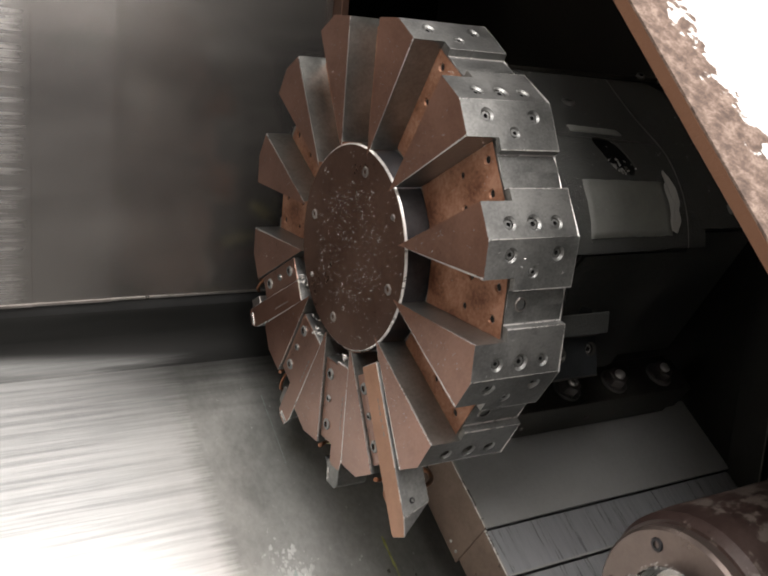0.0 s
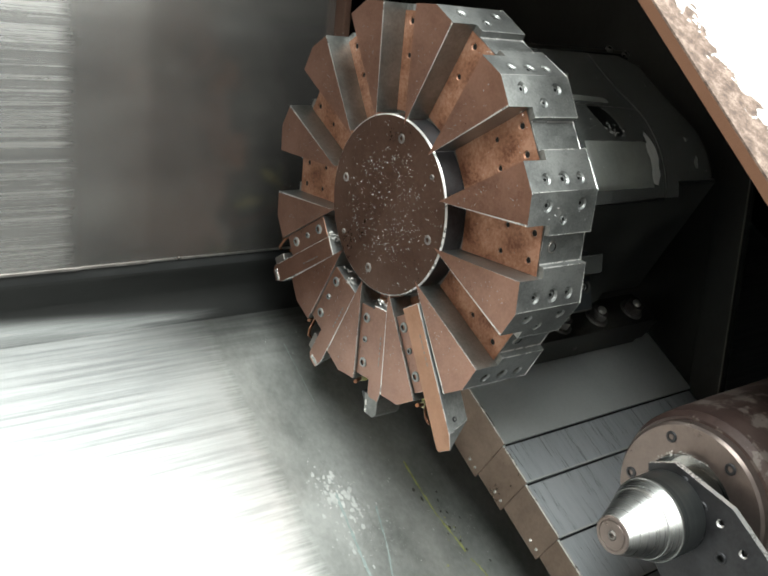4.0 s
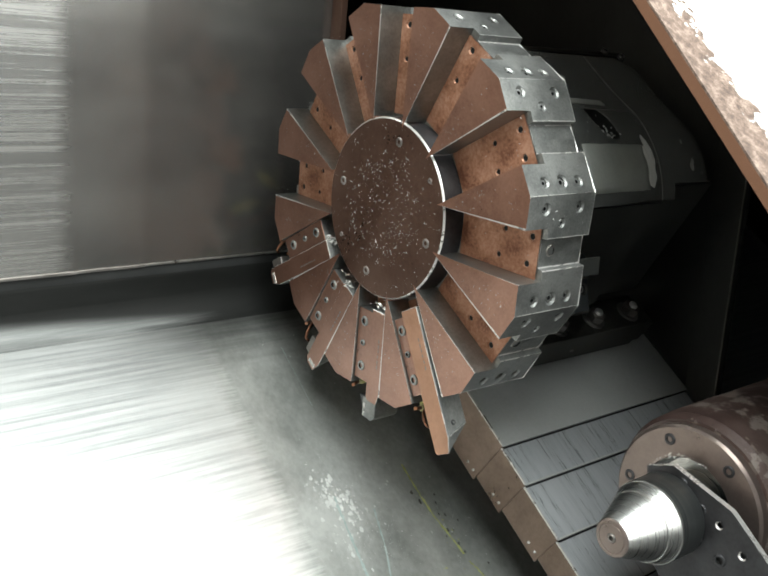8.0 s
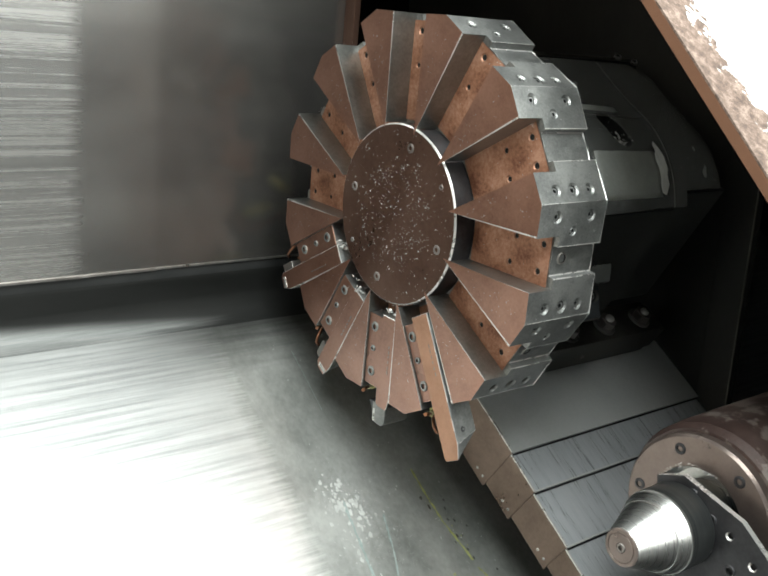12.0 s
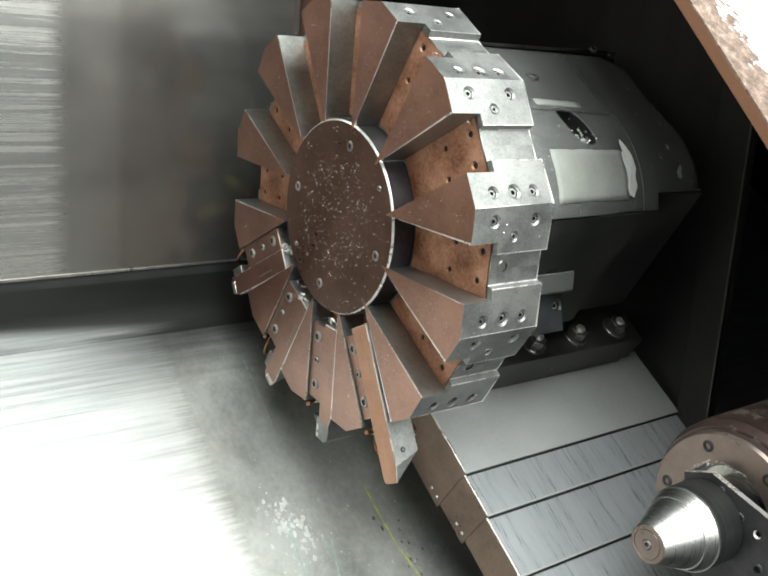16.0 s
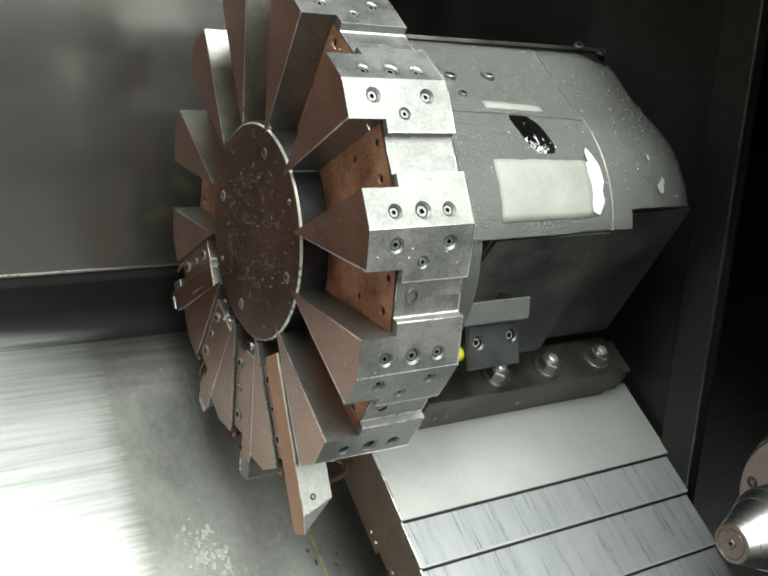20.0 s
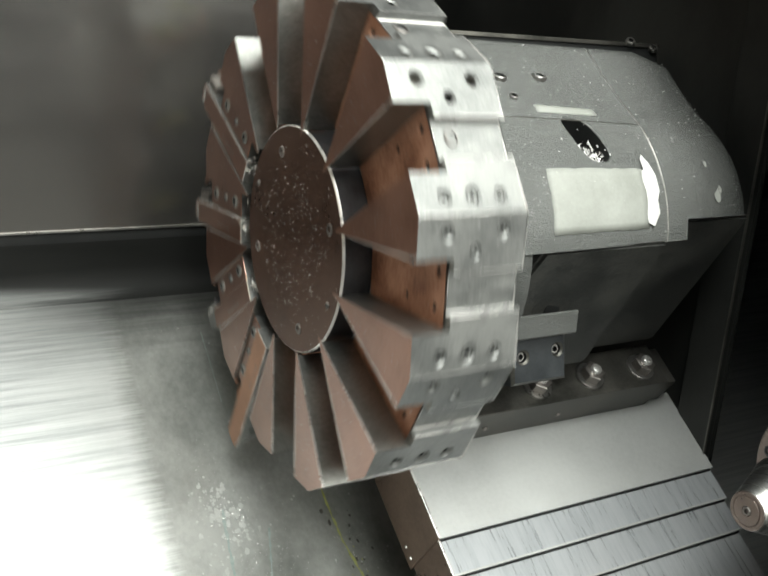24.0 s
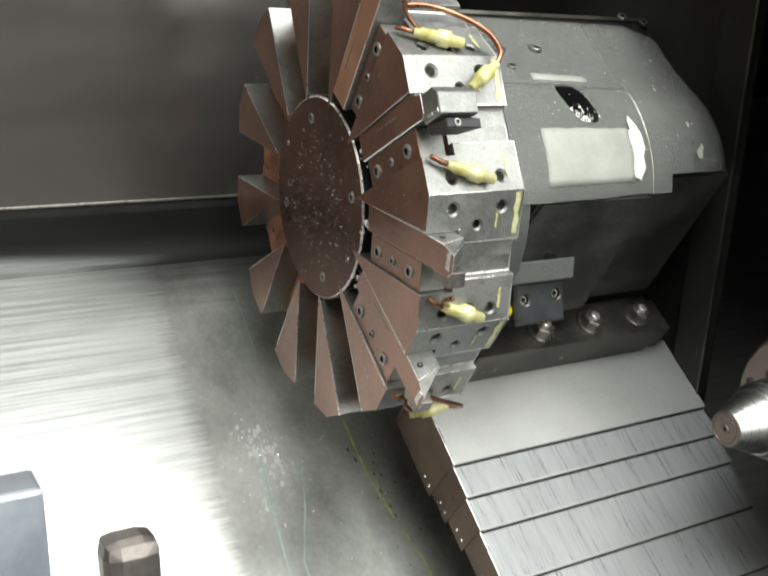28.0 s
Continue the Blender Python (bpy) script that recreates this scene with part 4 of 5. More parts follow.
out = [(0.279, 1.5), (0.287, 0.2), (0.2945, 5), (0.293, 9.5), (0.297, 13), (0.296, 19), (0.291, 23.5), (0.285, 27), (0.2815, 25), (0.282, 21), (0.279, 20.5)]
vs = [bm.verts.new((x, *polar(radius(x) + 0.0018, d))) for x, d in out]
c = bm.verts.new((0.287, *polar(radius(0.287) + 0.0022, 12)))
for i in range(len(vs)):
    bm.faces.new((vs[i], vs[(i + 1) % len(vs)], c))
part("paint_tear", bm, WHITE, carriage, "torn white paint beside the label")
patch("name_strip", 0.188, 0.257, 44.9, 48.5, LABEL, 0.0008, "narrow pale strip", (0.002, 0.002), 8, 3)
patch("casting_seam", 0.129, 0.3055, 41.6, 42.0, OILSTEEL, 0.0002, "faint parting line of the casting", (0.0, 0.0), 24, 1)
for x0, d0, r in ((0.381, 10.5, 0.007), (0.372, 24, 0.0035), (0.386, 13.5, 0.004)):
    bm = bmesh.new()
    vs = []
    for k in range(9):
        a = 2 * math.pi * k / 9
        rr = r * rng.uniform(0.6, 1.15)
        x, d = x0 + rr * math.cos(a) * 0.8, d0 + math.degrees(rr * math.sin(a) / 0.13)
        vs.append(bm.verts.new((x, *polar(radius(x) + 0.0012, d))))
    bm.faces.new(vs)
    part("paint_chip", bm, LABEL, carriage, "bare pale paint chip")
for x0, d0, r in ((0.2195, 64.2, 0.0075), (0.1716, 62, 0.0065), (0.1718, 52, 0.0042)):
    bm = bmesh.new()
    p = Vector((x0, *polar(skin(x0, d0) + 0.0012, d0)))
    socket_screw(bm, p, (0, p.y, p.z), r, bore=0.6)
    part("housing_screw", bm, [BOLT, BLACK], carriage)
bm = bmesh.new()
spots = [(Vector((x := rng.uniform(0.13, 0.42), *polar(skin(x, d := rng.uniform(5, 105)) + 0.0002, d))), (0, -0.5, 0.8)) for _ in range(260)]
spots += [(Vector((x := 0.44 - abs(rng.gauss(0, 0.12)), *polar(skin(max(x, 0.13), d := min(105, rng.gauss(62, 14))) + 0.0002, d))), (0, -0.5, 0.8)) for _ in range(200)]
spots += [(Vector((0.398 + rng.gauss(0, 0.012), *polar(0.135 + rng.uniform(-0.004, 0.01), 85 + rng.gauss(0, 6)))), (0, -0.3, 0.9)) for _ in range(26)]
flakes(bm, spots, 0.0006, 0.0017)
# tiny bright flakes that stand for glints off the rough casting
glints = [(Vector((x := 0.13 + abs(rng.gauss(0, 0.022)), *polar(skin(x, d := rng.uniform(-4, 48)) + 0.0003, d))), (rng.uniform(-1, 1), -1, rng.uniform(-0.4, 1))) for _ in range(420)]
glints += [(Vector((x := rng.uniform(0.13, 0.3), *polar(skin(x, d := rng.uniform(-5, 60)) + 0.0003, d))), (rng.uniform(-1, 1), -1, rng.uniform(-0.4, 1))) for _ in range(160)]
flakes(bm, glints, 0.00025, 0.0005)
tagged(part("housing_swarf", bm, CHIP, carriage), "bright chips and painted-on glints scattered on the housing", kind="stuff")
# black cover bar along the top, with a worn upper edge
bm = bmesh.new()
box(bm, (0.1, 0.022, 0.16), (0.462, 0.11, 0.19), None, 0.002)
rail = part("top_bar", bm, BLACK, carriage, "black cover bar along the housing")
bm = bmesh.new()
box(bm, (0.1, 0.0195, 0.1868), (0.462, 0.0235, 0.1912), None, 0.0008)
part("bar_edge", bm, OILSTEEL, rail, "worn bright edge of the bar")
for x, z in ((0.418, 0.1925), (0.452, 0.187)):
    bm = bmesh.new()
    socket_screw(bm, (x, 0.018, z), (-0.2, -0.7, 0.6), 0.0055)
    part("bar_screw", bm, [BOLT, BLACK], rail)
# proximity switch block
bm = bmesh.new()
lo, hi, rim = (0.174, -0.14), (0.237, -0.096), 0.0028
holed(bm, [(lo[0] + rim, lo[1] + rim), (hi[0] - rim, lo[1] + rim), (hi[0] - rim, hi[1] - rim), (lo[0] + rim, hi[1] - rim)],
      [(0.1865, -0.1145, 0.0072), (0.2265, -0.1115, 0.0072)], lambda u, v, d: Vector((u, -0.0795 + d, v)), 0, 1, 0.008, 18, 2)
front = [(lo[0] + rim, lo[1] + rim), (hi[0] - rim, lo[1] + rim), (hi[0] - rim, hi[1] - rim), (lo[0] + rim, hi[1] - rim)]
outer = [lo, (hi[0], lo[1]), hi, (lo[0], hi[1])]
rings = [[bm.verts.new((u, y, v)) for u, v in pts] for pts, y in ((front, -0.0795), (outer, -0.0767), (outer, -0.045))]
for ra, rb, mt in ((rings[0], rings[1], 2), (rings[1], rings[2], 0)):
    for i in range(4):
        bm.faces.new((ra[i], ra[(i + 1) % 4], rb[(i + 1) % 4], rb[i])).material_index = mt
bm.faces.new(rings[2])
block = part("switch_block", bm, [BLUEGREY, BLACK, OILSTEEL], carriage, "blue-grey switch block with bright bevelled edges")
for x, z in ((0.1865, -0.1145), (0.2265, -0.1115)):
    bm = bmesh.new()
    socket_screw(bm, (x, -0.0745, z), (0, -1, 0), 0.0047, bore=0.55)
    part("switch_screw", bm, [EDGE, BLACK], block)
bm = bmesh.new()
lathe(bm, [(0.158, 0.003), (0.16, 0.006), (0.169, 0.0075), (0.174, 0.0075)], 16, Matrix.Translation((0, -0.066, -0.124)))
part("switch_cap", bm, YELLOWPLASTIC, block, "bright yellow plastic cap")
bm = bmesh.new()
prism(bm, [(-0.1, -0.073), (-0.096, -0.095), (-0.06, -0.099), (-0.05, -0.077)], 0.15, 0.236, 0)
bmesh.ops.bevel(bm, geom=list(bm.edges), offset=0.0015, segments=1, affect="EDGES")
part("switch_bracket", bm, CAST, carriage)
# slide bar with nuts
bm = bmesh.new()
box(bm, (0.17, 0.09, 0.0), (0.442, 0.14, 0.05), None, 0.0015)
box(bm, (0.4425, 0.094, 0.0), (0.466, 0.14, 0.038), None, 0.0015)
bar = part("slide_bar", bm, OILSTEEL, carriage, m=SLANT)
for x in (0.266, 0.338, 0.412):
    bm = bmesh.new()
    mm = Matrix.Translation((x, 0.112, 0.05)) @ Matrix.Rotation(radians(-90), 4, "Y")
    lathe(bm, [(0.0, 0.0165), (0.002, 0.0165), (0.003, 0.0155), (0.003, 0.0085)], 28, mm, close=False, mat=1)
    lathe(bm, [(0.003, 0.0122), (0.0125, 0.0122), (0.0136, 0.0108), (0.0136, 0.006)], 6, mm, close=False)
    for f in bm.faces:
        f.smooth = False
    lathe(bm, [(0.0, 0.006), (0.0165, 0.006), (0.0175, 0.005), (0.0175, 0.0)], 16, mm, close=False, mat=2)
    part("hex_nut", bm, [TOOL, BOLT, EDGE], bar)
for x in (0.19, 0.205, 0.3):
    bm = bmesh.new()
    socket_screw(bm, (x, 0.0895, 0.02), (0, -1, 0), 0.003)
    part("bar_screw", bm, [TOOL, HOLE], bar)

# ---- telescopic covers of the cross slide ----
covers = []
for i, (s0, s1, share) in enumerate(((0.0, 0.1, 1.0), (-0.0504, 0.0, 0.79), (-0.119, -0.05, 0.32), (-0.19, -0.118, 0.1), (-0.262, -0.189, 0.0), (-0.34, -0.26, 0.0))):
    ob = thing("telescopic_cover", "brushed steel telescopic way cover plate with a folded end", "way cover", "telescopic covers")
    n = -0.005 * i
    x0, x1 = 0.1176 + 0.0012 * i, 0.4855 - 0.0012 * i
    up = s1 + (0.0 if i == 0 else 0.055)
    bm = bmesh.new()
    box(bm, (x0, s0, n - 0.0035), (x1, up, n), None, 0.0008)
    part("plate", bm, WAY if i else WAYTOP, ob, m=SLANT)
    bm = bmesh.new()
    box(bm, (x0 - 0.0004, s0, n - 0.074 + 0.011 * i), (x0 + 0.0026, up - (0 if i == 0 else 0.02), n - 0.0004), None, 0.0008)
    part("folded_end", bm, SKIRT, ob, m=SLANT)
    bm = bmesh.new()
    box(bm, (x0 + 0.0018, s0 - 0.0005, n - 0.0026), (x1 - 0.001, s0 + 0.0016, n + 0.0004), None, 0.0004)
    part("front_lip", bm, WAYTOP, ob, "raised lip along the plate edge", m=SLANT)
    bm = bmesh.new()
    box(bm, (x0 - 0.0008, s0 + 0.0005, n - 0.0012), (x0 + 0.0016, up, n + 0.0006), None, 0.0005)
    part("corner_edge", bm, EDGE, ob, "bright worn corner", m=SLANT)
    # reaches past the plate to draw the dark shadow line below its step
    bm = bmesh.new()
    box(bm, (x0 + 0.003, s0 - 0.002, n - 0.0058), (x1 - 0.002, s0 + 0.0008, n - 0.0028), None, 0.0005)
    part("wiper_lip", bm, BLACK, ob, "black wiper lip that also draws the shadow line under the plate edge", m=SLANT)
    for ds in (0.008, 0.02):
        bm = bmesh.new()
        socket_screw(bm, (x0 - 0.0006, s0 + ds, n - 0.064 + 0.011 * i), (-1, 0, 0), 0.0018)
        part("rivet", bm, [CHIP, HOLE], ob, m=SLANT)
    covers.append((ob, share))

# ---- saddle: what moves along the lathe alone ----
saddle = thing("saddle_guard", "dull steel guards and chip sheet of the saddle", "machine guard", kind="structure")
SHIELD_AT = Matrix.Translation((0.496, -0.132, -0.04)) @ Matrix.Rotation(radians(11.7), 4, "X")
bm = bmesh.new()
box(bm, (0, 0, -0.7), (0.006, 0.75, 0.9), None, 0.001)
part("end_shield", bm, SHIELD, saddle, m=SHIELD_AT)
bm = bmesh.new()
box(bm, (-0.012, 0.0, -0.7), (-0.0005, 0.045, 0.9), None, 0.0015)
part("shield_flange", bm, SHIELD, saddle, "dark flange along the shield", m=SHIELD_AT)
bm = bmesh.new()
box(bm, (-0.0132, -0.002, -0.7), (-0.0105, 0.0, 0.9), None, 0.0005)
part("shield_edge", bm, OILSTEEL, saddle, "bright worn edge of the flange", m=SHIELD_AT)
GUARD_AT = MC.inverted() @ pose(0, 0.2776, Z0 - 0.1254)
bm = bmesh.new()
box(bm, (-1.0, 0.0, 0.0), (0.108, 0.003, 0.9), None, 0.0008)
part("back_guard", bm, GUARD, saddle, "dull stainless back guard with oily smears", m=GUARD_AT)
bm = bmesh.new()
box(bm, (-1.0, -0.0025, 0.0), (0.108, 0.0, 0.0028), None, 0.0006)
part("guard_hem", bm, BOLT, saddle, m=GUARD_AT)
panels = []
for name, x1, dy, pmat, share, label in (("guard_panel", -0.15, -0.0014, SLIDER, 0.75, "dull stainless sliding guard panel"), ("guard_panel", -0.235, -0.0028, PANEL, 0.5, "scratched bright stainless sliding guard panel")):
    ob = thing(name, label, "guard panel", "sliding guard panels")
    bm = bmesh.new()
    box(bm, (-1.2, dy, 0.0), (x1, dy + 0.0012, 0.9), None, 0.0004)
    part("sheet", bm, pmat, ob, m=GUARD_AT)
    bm = bmesh.new()
    box(bm, (-1.2, dy - 0.0022, -0.0005), (x1, dy - 0.0002, 0.003), None, 0.0006)
    part("hem", bm, TOOL, ob, m=GUARD_AT)
    panels.append((ob, share))
# black strip that fills the gap between guard and sheet
bm = bmesh.new()
box(bm, (-1.0, 0.0, -0.1), (0.108, 0.003, -0.0005), None, 0.0005)
part("wiper_strip", bm, BLACK, saddle, "black strip filling the gap under the guard", m=GUARD_AT)
bm = bmesh.new()
box(bm, (0.1085, -0.02, 0.0), (0.118, 0.006, 0.9), None, 0.001)
part("guard_post", bm, HUBM, saddle, m=GUARD_AT)
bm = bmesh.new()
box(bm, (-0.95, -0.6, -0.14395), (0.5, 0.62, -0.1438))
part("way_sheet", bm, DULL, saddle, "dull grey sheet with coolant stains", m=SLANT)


def streak(name, pts, width, mat, lift, label):
    """A dried coolant run on the way sheet, uneven in width."""
    bm = bmesh.new()
    pts = [Vector((x, y, lift)) for x, y in pts]
    line = []
    for a, b in zip(pts, pts[1:]):
        line += [a.lerp(b, k / 8) for k in range(8)]
    line.append(pts[-1])
    rows = []
    for p in line:
        w = width * rng.uniform(0.35, 1.2)
        j = rng.uniform(-0.3, 0.3) * width
        rows.append((bm.verts.new(p + Vector((-w + j, 0, 0))), bm.verts.new(p + Vector((w + j, 0, 0)))))
    for a, b in zip(rows, rows[1:]):
        bm.faces.new((a[0], a[1], b[1], b[0]))
    return part(name, bm, mat, saddle, label, m=SLANT)


streak("coolant_run", [(0.089, 0.075), (0.09, 0.03), (0.0925, -0.002), (0.098, -0.03), (0.1035, -0.06)], 0.0015, YRUN, -0.1429, "yellow-green coolant run")
streak("coolant_run", [(0.1045, -0.07), (0.11, -0.082), (0.1185, -0.116), (0.121, -0.15)], 0.0013, YRUN, -0.1429, "yellow-green coolant run")
streak("coolant_run", [(0.012, 0.283), (0.0115, 0.235), (0.0105, 0.186)], 0.0005, TEAL, -0.1429, "dried teal coolant run")
streak("coolant_run", [(-0.024, 0.06), (-0.028, 0.024), (-0.0325, -0.029), (-0.0355, -0.077), (-0.037, -0.2)], 0.0019, TEAL, -0.1429, "dried teal coolant run")
streak("coolant_run", [(0.0185, 0.03), (0.006, -0.02), (-0.0165, -0.082), (-0.02, -0.2)], 0.0012, TEAL, -0.1429, "dried teal coolant run")


def splash(cx, cy, count, sx, sy, lo, hi, mat, label):
    """Dried spatter on the way sheet: many small ragged drops."""
    bm = bmesh.new()
    for _ in range(count):
        x, y, r = cx + rng.gauss(0, sx), cy + rng.gauss(0, sy), rng.uniform(lo, hi) * rng.uniform(0.3, 1)
        n, z = 9, -0.1431 + rng.uniform(0, 0.00015)
        ring = [bm.verts.new((x + r * rng.uniform(0.5, 1.2) * math.cos(6.283 * k / n), y + 1.5 * r * rng.uniform(0.5, 1.2) * math.sin(6.283 * k / n), z)) for k in range(n)]
        bm.faces.new(ring)
    return tagged(part("dried_spatter", bm, mat, saddle, m=SLANT), label, kind="stuff")


splash(-0.03, 0.066, 60, 0.012, 0.016, 0.0012, 0.0042, PALE, "pale dried coolant spatter")
splash(-0.012, 0.036, 40, 0.007, 0.014, 0.001, 0.0034, PALE, "pale dried coolant spatter")
splash(-0.036, 0.02, 26, 0.008, 0.02, 0.001, 0.003, PALE, "pale dried coolant spatter")
splash(0.05, 0.04, 40, 0.045, 0.09, 0.0006, 0.0018, PALE, "pale specks on the sheet")
splash(0.1, -0.06, 14, 0.014, 0.05, 0.0006, 0.0018, YRUN, "yellow-green coolant drops")
splash(0.1, -0.03, 22, 0.012, 0.05, 0.0012, 0.0028, OILSTEEL, "dark oil drops on the sheet")
bm = bmesh.new()
spots = []
for _ in range(420):
    c = rng.choice(((-0.03, 0.08), (-0.012, 0.02), (0.02, 0.0), (-0.025, 0.05), (0.1, -0.02)))
    spots.append((Vector((c[0] + rng.gauss(0, 0.014), c[1] + rng.gauss(0, 0.03), -0.1433)), (0, 0, 1)))
spots += [(Vector((rng.uniform(-0.06, 0.11), rng.uniform(-0.3, 0.3), -0.1433)), (0, 0, 1)) for _ in range(120)]
flakes(bm, spots, 0.0004, 0.0011)
tagged(part("sheet_swarf", bm, CHIP, saddle, m=SLANT), "fine chips and swarf on the sheet", kind="stuff")



def sheet_fold(name, x0, x1, mat, lift, parent, label):
    """The sheet's upper end, an added bend that carries the painted shade up to the strip under the guard."""
    bm = bmesh.new()
    base = radians(SLOPE - TILT)
    rows = []
    y, z = 0.0, 0.0
    pts = [(-0.03 * math.cos(base), -0.03 * math.sin(base)), (0.0, 0.0)]
    n = 14
    for k in range(n):
        a = base + (math.pi / 2 - base) * (k + 0.5) / n
        step = 0.04 * (math.pi / 2 - base) / n
        y, z = y + step * math.cos(a), z + step * math.sin(a)
        pts.append((y, z))
    pts.append((y, z + 0.03))
    y0 = 0.2776 - 0.0025 - y
    # height of the sheet at that depth
    at = MC @ SLANT
    p = at @ Vector((0, 0, lift))
    d = (at.to_3x3() @ Vector((0, 1, 0)))
    z0 = p.z + d.z * (y0 - p.y) / d.y
    n = 2
    for k in range(n + 1):
        px = x0 + (x1 - x0) * k / n
        row = [bm.verts.new((px, y0 + a, z0 + b + 0.0004)) for a, b in pts[1:]]
        row.insert(0, bm.verts.new((px, y0 + -0.004 * math.cos(base), z0 - 0.004 * math.sin(base) + 0.0004)))
        rows.append(row)
    for left, right in zip(rows, rows[1:]):
        for i in range(len(pts) - 1):
            bm.faces.new((left[i], left[i + 1], right[i + 1], right[i])).smooth = True
    return part(name, bm, mat, parent, label, m=MC.inverted())


sheet_fold("sheet_fold", -0.95, 0.108, FOLD, -0.1438, saddle, "upturned end of the sheet, darkened for shade and paler at its far end")

# ---- tailstock ----
TAIL = MC @ Matrix.Translation((0, -0.295, -0.289))
tail = thing("tailstock", "worn brown tailstock quill with steel flange and live centre", "tailstock", m=TAIL)
bm = bmesh.new()
turned_part(bm, [(-0.0155, 0.0168), (0.019, 0.0305), (0.0195, 0.0312), (0.031, 0.0362), (0.0315, 0.0368), (0.033, 0.0372)], 72)
centre = part("live_centre", bm, CONE, tail, "bright turned steel live centre")
bm = bmesh.new()
turned_part(bm, [(0.033, 0.0372), (0.062, 0.0376), (0.064, 0.036), (0.064, 0.03), (0.118, 0.03)], 72)
part("centre_body", bm, TURNEDDARK, centre)
bm = bmesh.new()
turned_part(bm, [(-0.0150, 0.0005), (-0.0150, 0.0042), (-0.0165, 0.0046), (-0.0165, 0.0122), (-0.0158, 0.0126), (-0.0158, 0.0132), (-0.0165, 0.0136), (-0.0165, 0.0158), (-0.0155, 0.0168)], 48)
part("centre_tip", bm, FLANGE, centre, "flat grey-brown end face")
bm = bmesh.new()
socket_screw(bm, (-0.0162, 0, 0), (-1, 0, 0), 0.0042)
part("centre_screw", bm, [TOOL, HOLE], centre)
bm = bmesh.new()
turned_part(bm, [(0.105, 0.028), (0.105, 0.04), (0.096, 0.0425), (0.094, 0.0445)], 72)
part("quill_nose", bm, CONE, tail, "bright quill nose inside the flange")
bm = bmesh.new()
turned_part(bm, [(0.112, 0.0445), (0.0905, 0.0445), (0.089, 0.0455), (0.089, 0.072), (0.0915, 0.0745), (0.118, 0.0745)], 96)
flange = part("flange", bm, FLANGE, tail)
for deg in (101, 163, 41, -19, -79, 221):
    bm = bmesh.new()
    socket_screw(bm, (0.0886, *polar(0.061, deg)), (-1, 0, 0), 0.0056)
    part("flange_screw", bm, [DARKSTEEL, BLACK], flange)
bm = bmesh.new()
turned_part(bm, [(0.1, 0.05), (0.1, 0.0775), (0.108, 0.082), (0.13, 0.0835), (0.95, 0.0835)], 96)
part("quill_housing", bm, TAILP, tail)
# bracket plate beside the live centre
bm = bmesh.new()
out = [(-0.008, 0.0446), (-0.0625, 0.0146), (-0.0891, -0.0181), (-0.2, -0.155), (-0.2, -0.21), (-0.02, -0.12), (0.02, -0.05), (0.02, 0.04)]
holed(bm, out, [(-0.0168, 0.0304, 0.004), (-0.0335, 0.0105, 0.0045), (-0.0288, -0.0157, 0.0045), (-0.05, -0.0003, 0.0038), (-0.0491, -0.0309, 0.005), (-0.07, -0.022, 0.004), (-0.075, -0.06, 0.005)],
      lambda u, v, d: Vector((0.064 + d, u, v)), 0, 1, 0.0045, 14, 2)
ring0 = [bm.verts.new((0.064, u, v)) for u, v in out]
ring1 = [bm.verts.new((0.07, u, v)) for u, v in out]
for i in range(len(out)):
    f = bm.faces.new((ring0[i], ring0[(i + 1) % len(out)], ring1[(i + 1) % len(out)], ring1[i]))
    f.material_index = 2
bm.faces.new(ring1)
bracket = part("bracket_plate", bm, [DARKSTEEL, DARKSTEEL, EDGE], tail, "black drilled bracket plate with a bright edge")
for u, v, r in ((-0.0168, 0.0304, 0.004), (-0.0335, 0.0105, 0.0045), (-0.0491, -0.0309, 0.005)):
    bm = bmesh.new()
    socket_screw(bm, (0.0638, u, v), (-1, 0, 0), r * 1.15, bore=0.55)
    part("bracket_screw", bm, [DARKSTEEL, BLACK], bracket)
bm = bmesh.new()
flakes(bm, [(Vector((0.09 - 0.002, *polar(rng.uniform(0.0435, 0.048), rng.uniform(55, 128)))), (-1, 0, 0.3)) for _ in range(50)], 0.0005, 0.0013)
tagged(part("flange_swarf", bm, CHIP, tail), "chips packed round the quill bore", kind="stuff")

# ---- chuck jaws beside the camera ----
chuck = thing("lathe_chuck", "grey steel chuck with two stepped jaws", "chuck", m=MC @ Matrix.Translation((0, -0.295, -0.289)))
bm = bmesh.new()
lathe(bm, [(-1.395, 0.085), (-0.9, 0.085), (-0.9, 0.11), (-0.72, 0.11), (-0.715, 0.107), (-0.715, 0.02)], 64, close=False)
part("chuck_body", bm, TOOL, chuck)
bm = bmesh.new()
box(bm, (-0.72, -0.11, -0.03), (-0.622, -0.07, 0.105), None, 0.003)
part("jaw", bm, JAWBLUE, chuck, "pale blue-grey chuck jaw")
bm = bmesh.new()
box(bm, (-0.5925, -0.088, -0.03), (-0.5615, -0.055, 0.058), None, 0.009)
part("jaw", bm, TOOL, chuck, "worn dark steel jaw with rounded top")

# ---- sliding door ----
EDGE_P = Vector((0.055, -0.308, 0.155))
EDGE_D = Vector((0, -0.52, -0.855)).normalized()
DOOR_N = Vector((1, 0, 0)).cross(EDGE_D).normalized()
if DOOR_N.y > 0:
    DOOR_N = -DOOR_N
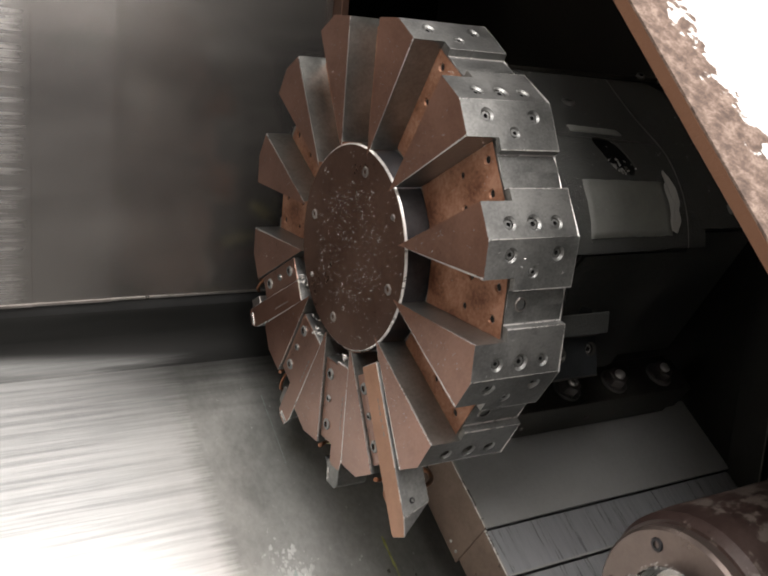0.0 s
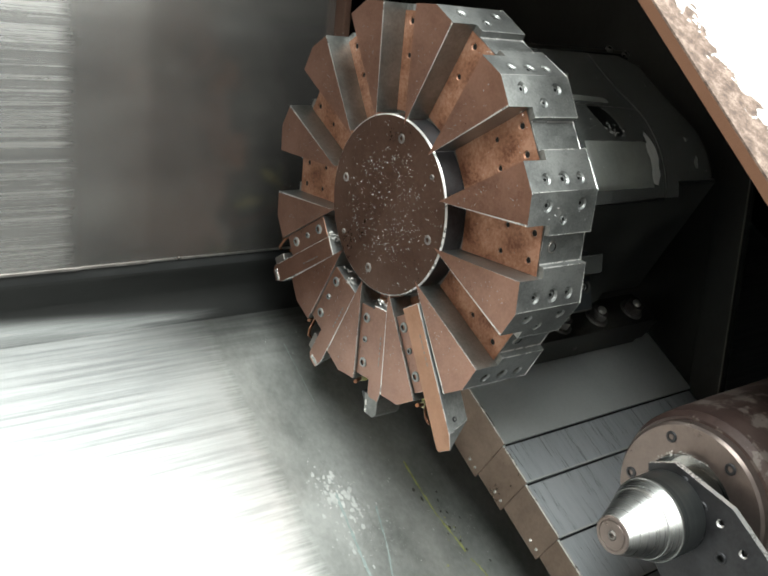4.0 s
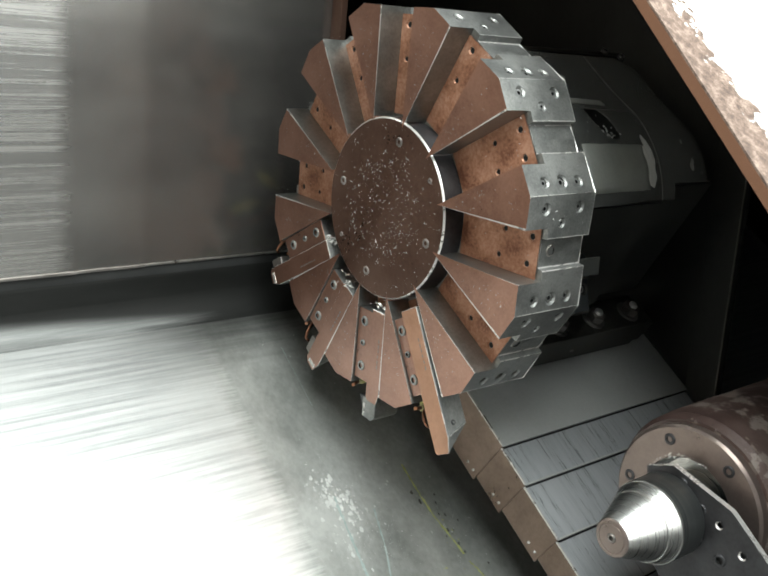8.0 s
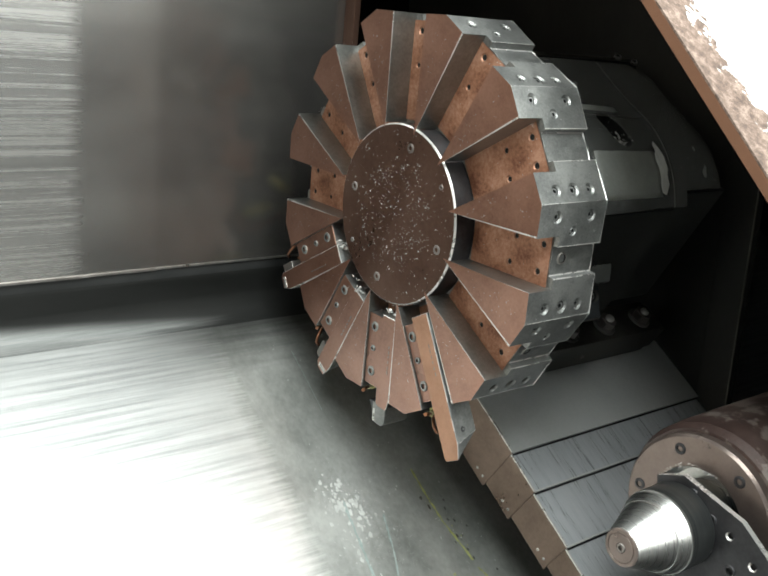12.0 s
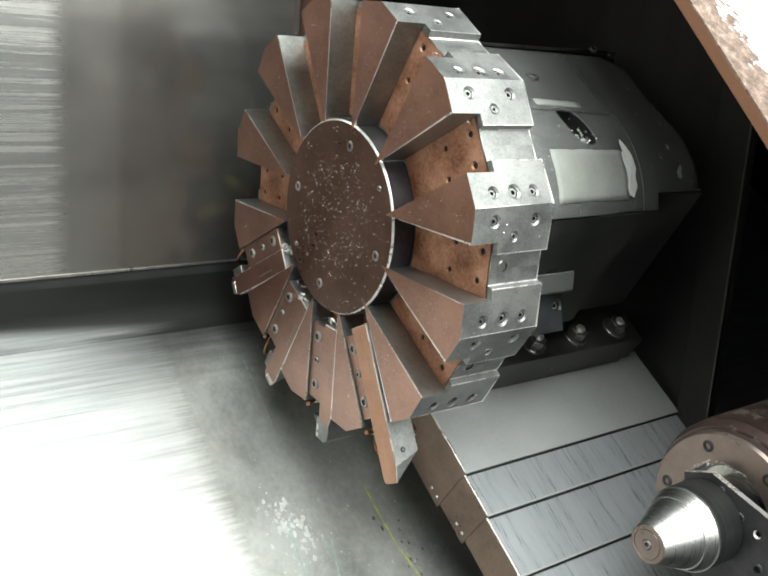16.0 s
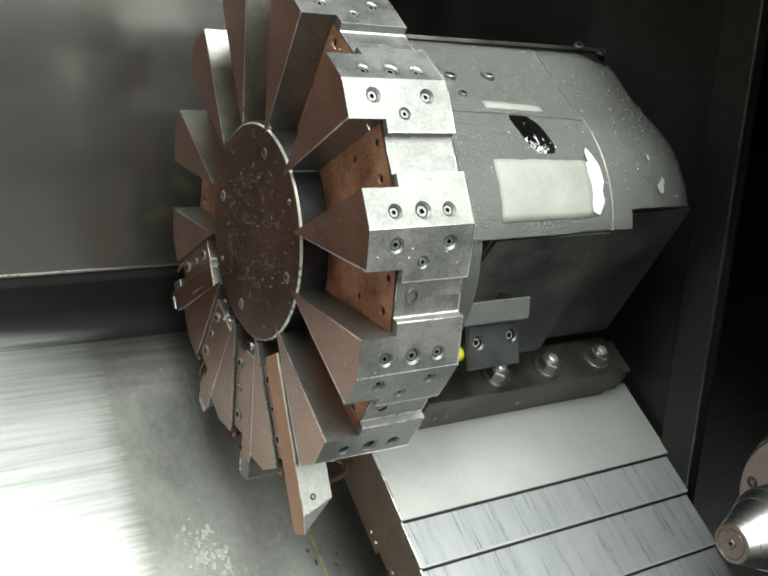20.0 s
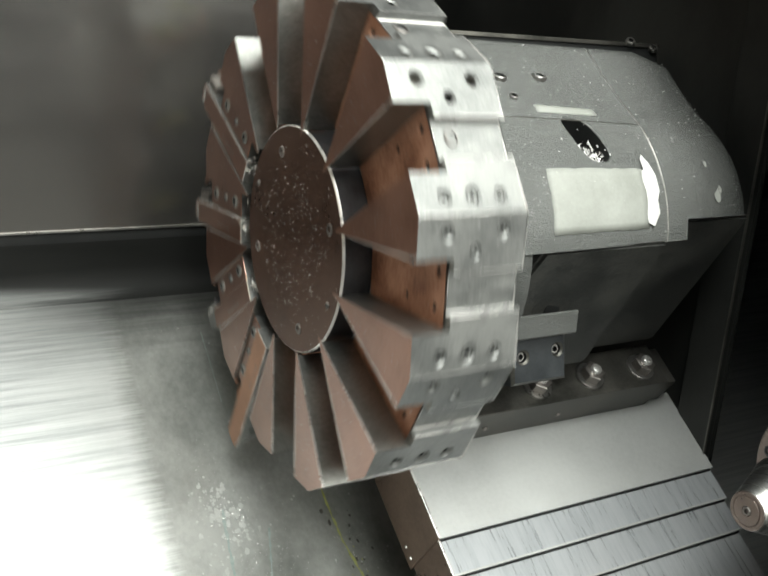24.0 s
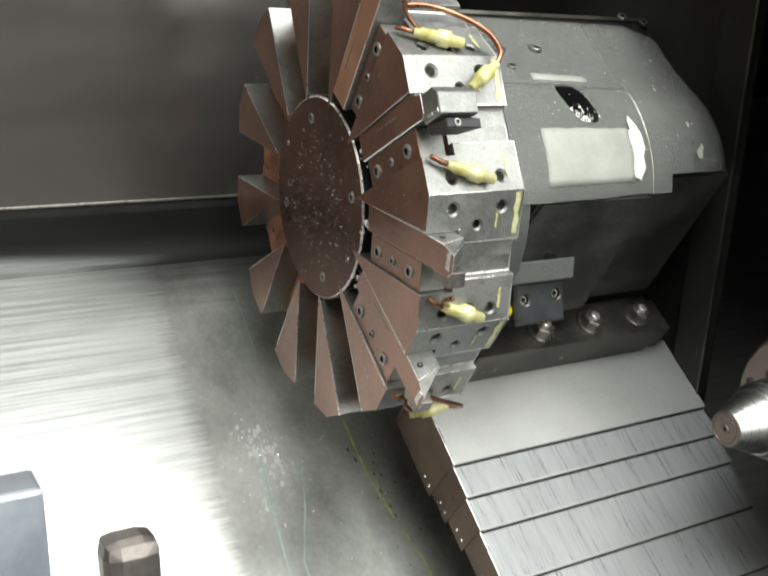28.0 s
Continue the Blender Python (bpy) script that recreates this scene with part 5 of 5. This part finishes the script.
DOOR = Matrix(((1, -EDGE_D.x, DOOR_N.x, EDGE_P.x), (0, -EDGE_D.y, DOOR_N.y, EDGE_P.y), (0, -EDGE_D.z, DOOR_N.z, EDGE_P.z), (0, 0, 0, 1)))
door = thing("machine_door", "white sliding machine door with peeling paint and rusted edge", "machine door")
bm = bmesh.new()
box(bm, (0.0, -0.5, -0.002), (1.25, 0.75, 0.0), None, 0.0005)
part("panel", bm, DOORP, door, m=MC @ DOOR)
bm = bmesh.new()
box(bm, (0.0, -0.5, -0.012), (0.002, 0.75, -0.0021), None, 0.0005)
part("door_return", bm, RUST, door, "rusted folded door edge", m=MC @ DOOR)

# ---- enclosure ----
def wall(name, lo, hi, mat, label, category="wall", m=None):
    bm = bmesh.new()
    box(bm, lo, hi)
    ob = tagged(part(name, bm, mat), label, category, kind="structure")
    if m is not None:
        ob.matrix_world = m
    return ob


wall("floor", (-1.3, -0.75, -0.148), (1.3, 0.65, -0.144), SHEET, "brushed sheet steel chip slope inside the lathe", "floor", MC @ SLANT)
# Dark bend at the top of the slope; the crease's shade is painted.
fold = sheet_fold("floor_fold", -1.3, 0.5, DARKFOLD, -0.147, None, "")
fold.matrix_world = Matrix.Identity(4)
tagged(fold, "dark upturned end of the chip slope, shade in its colour", "floor", kind="structure")
wall("wall_back", (-1.4, 0.75, 0.2), (1.3, 0.8, 2.2), DARKWALL, "near-black back wall of the enclosure")
wall("wall_right", (1.3, -1.0, 0.2), (1.35, 0.8, 2.2), DARKWALL, "near-black end wall of the enclosure")
# Unseen; made pale so that it throws light onto the turret faces.
wall("wall_left", (-1.45, -0.6, 0.2), (-1.4, 0.8, 2.2), CREAM, "unseen headstock-side wall of the enclosure, made pale cream to bounce light")
# Front panel and roof are added to shut light out of this end.
wall("wall_front", (0.06, -0.66, 0.2), (1.3, -0.63, 1.06), DARKWALL, "near-black front panel added to shut light out of the enclosure")
wall("ceiling", (0.06, -0.05, 1.7), (1.3, 0.8, 1.78), DARKWALL, "near-black roof added out of view to shut light out", "ceiling")
wall("ground", (-6, -8, -0.02), (6, 6, 0.0), CONCRETE, "grey concrete workshop floor", "ground")


def motions():
    spin = [(t, turret_pose(t)) for t in TURN_TIMES]
    for ob in (turret, *tools):
        walk(ob, spin)
    walk(carriage, [(t, carriage_pose(t)) for t in SLIDE_TIMES])
    walk(saddle, [(t, carriage_pose(t, 0.0)) for t in SLIDE_TIMES])
    for ob, share in panels:
        walk(ob, [(t, MC @ Matrix.Translation(ALONG * share * float(np.interp(t, *zip(*JOG))))) for t in SLIDE_TIMES])
    for ob, share in covers:
        walk(ob, [(t, carriage_pose(t, share)) for t in SLIDE_TIMES])


motions()
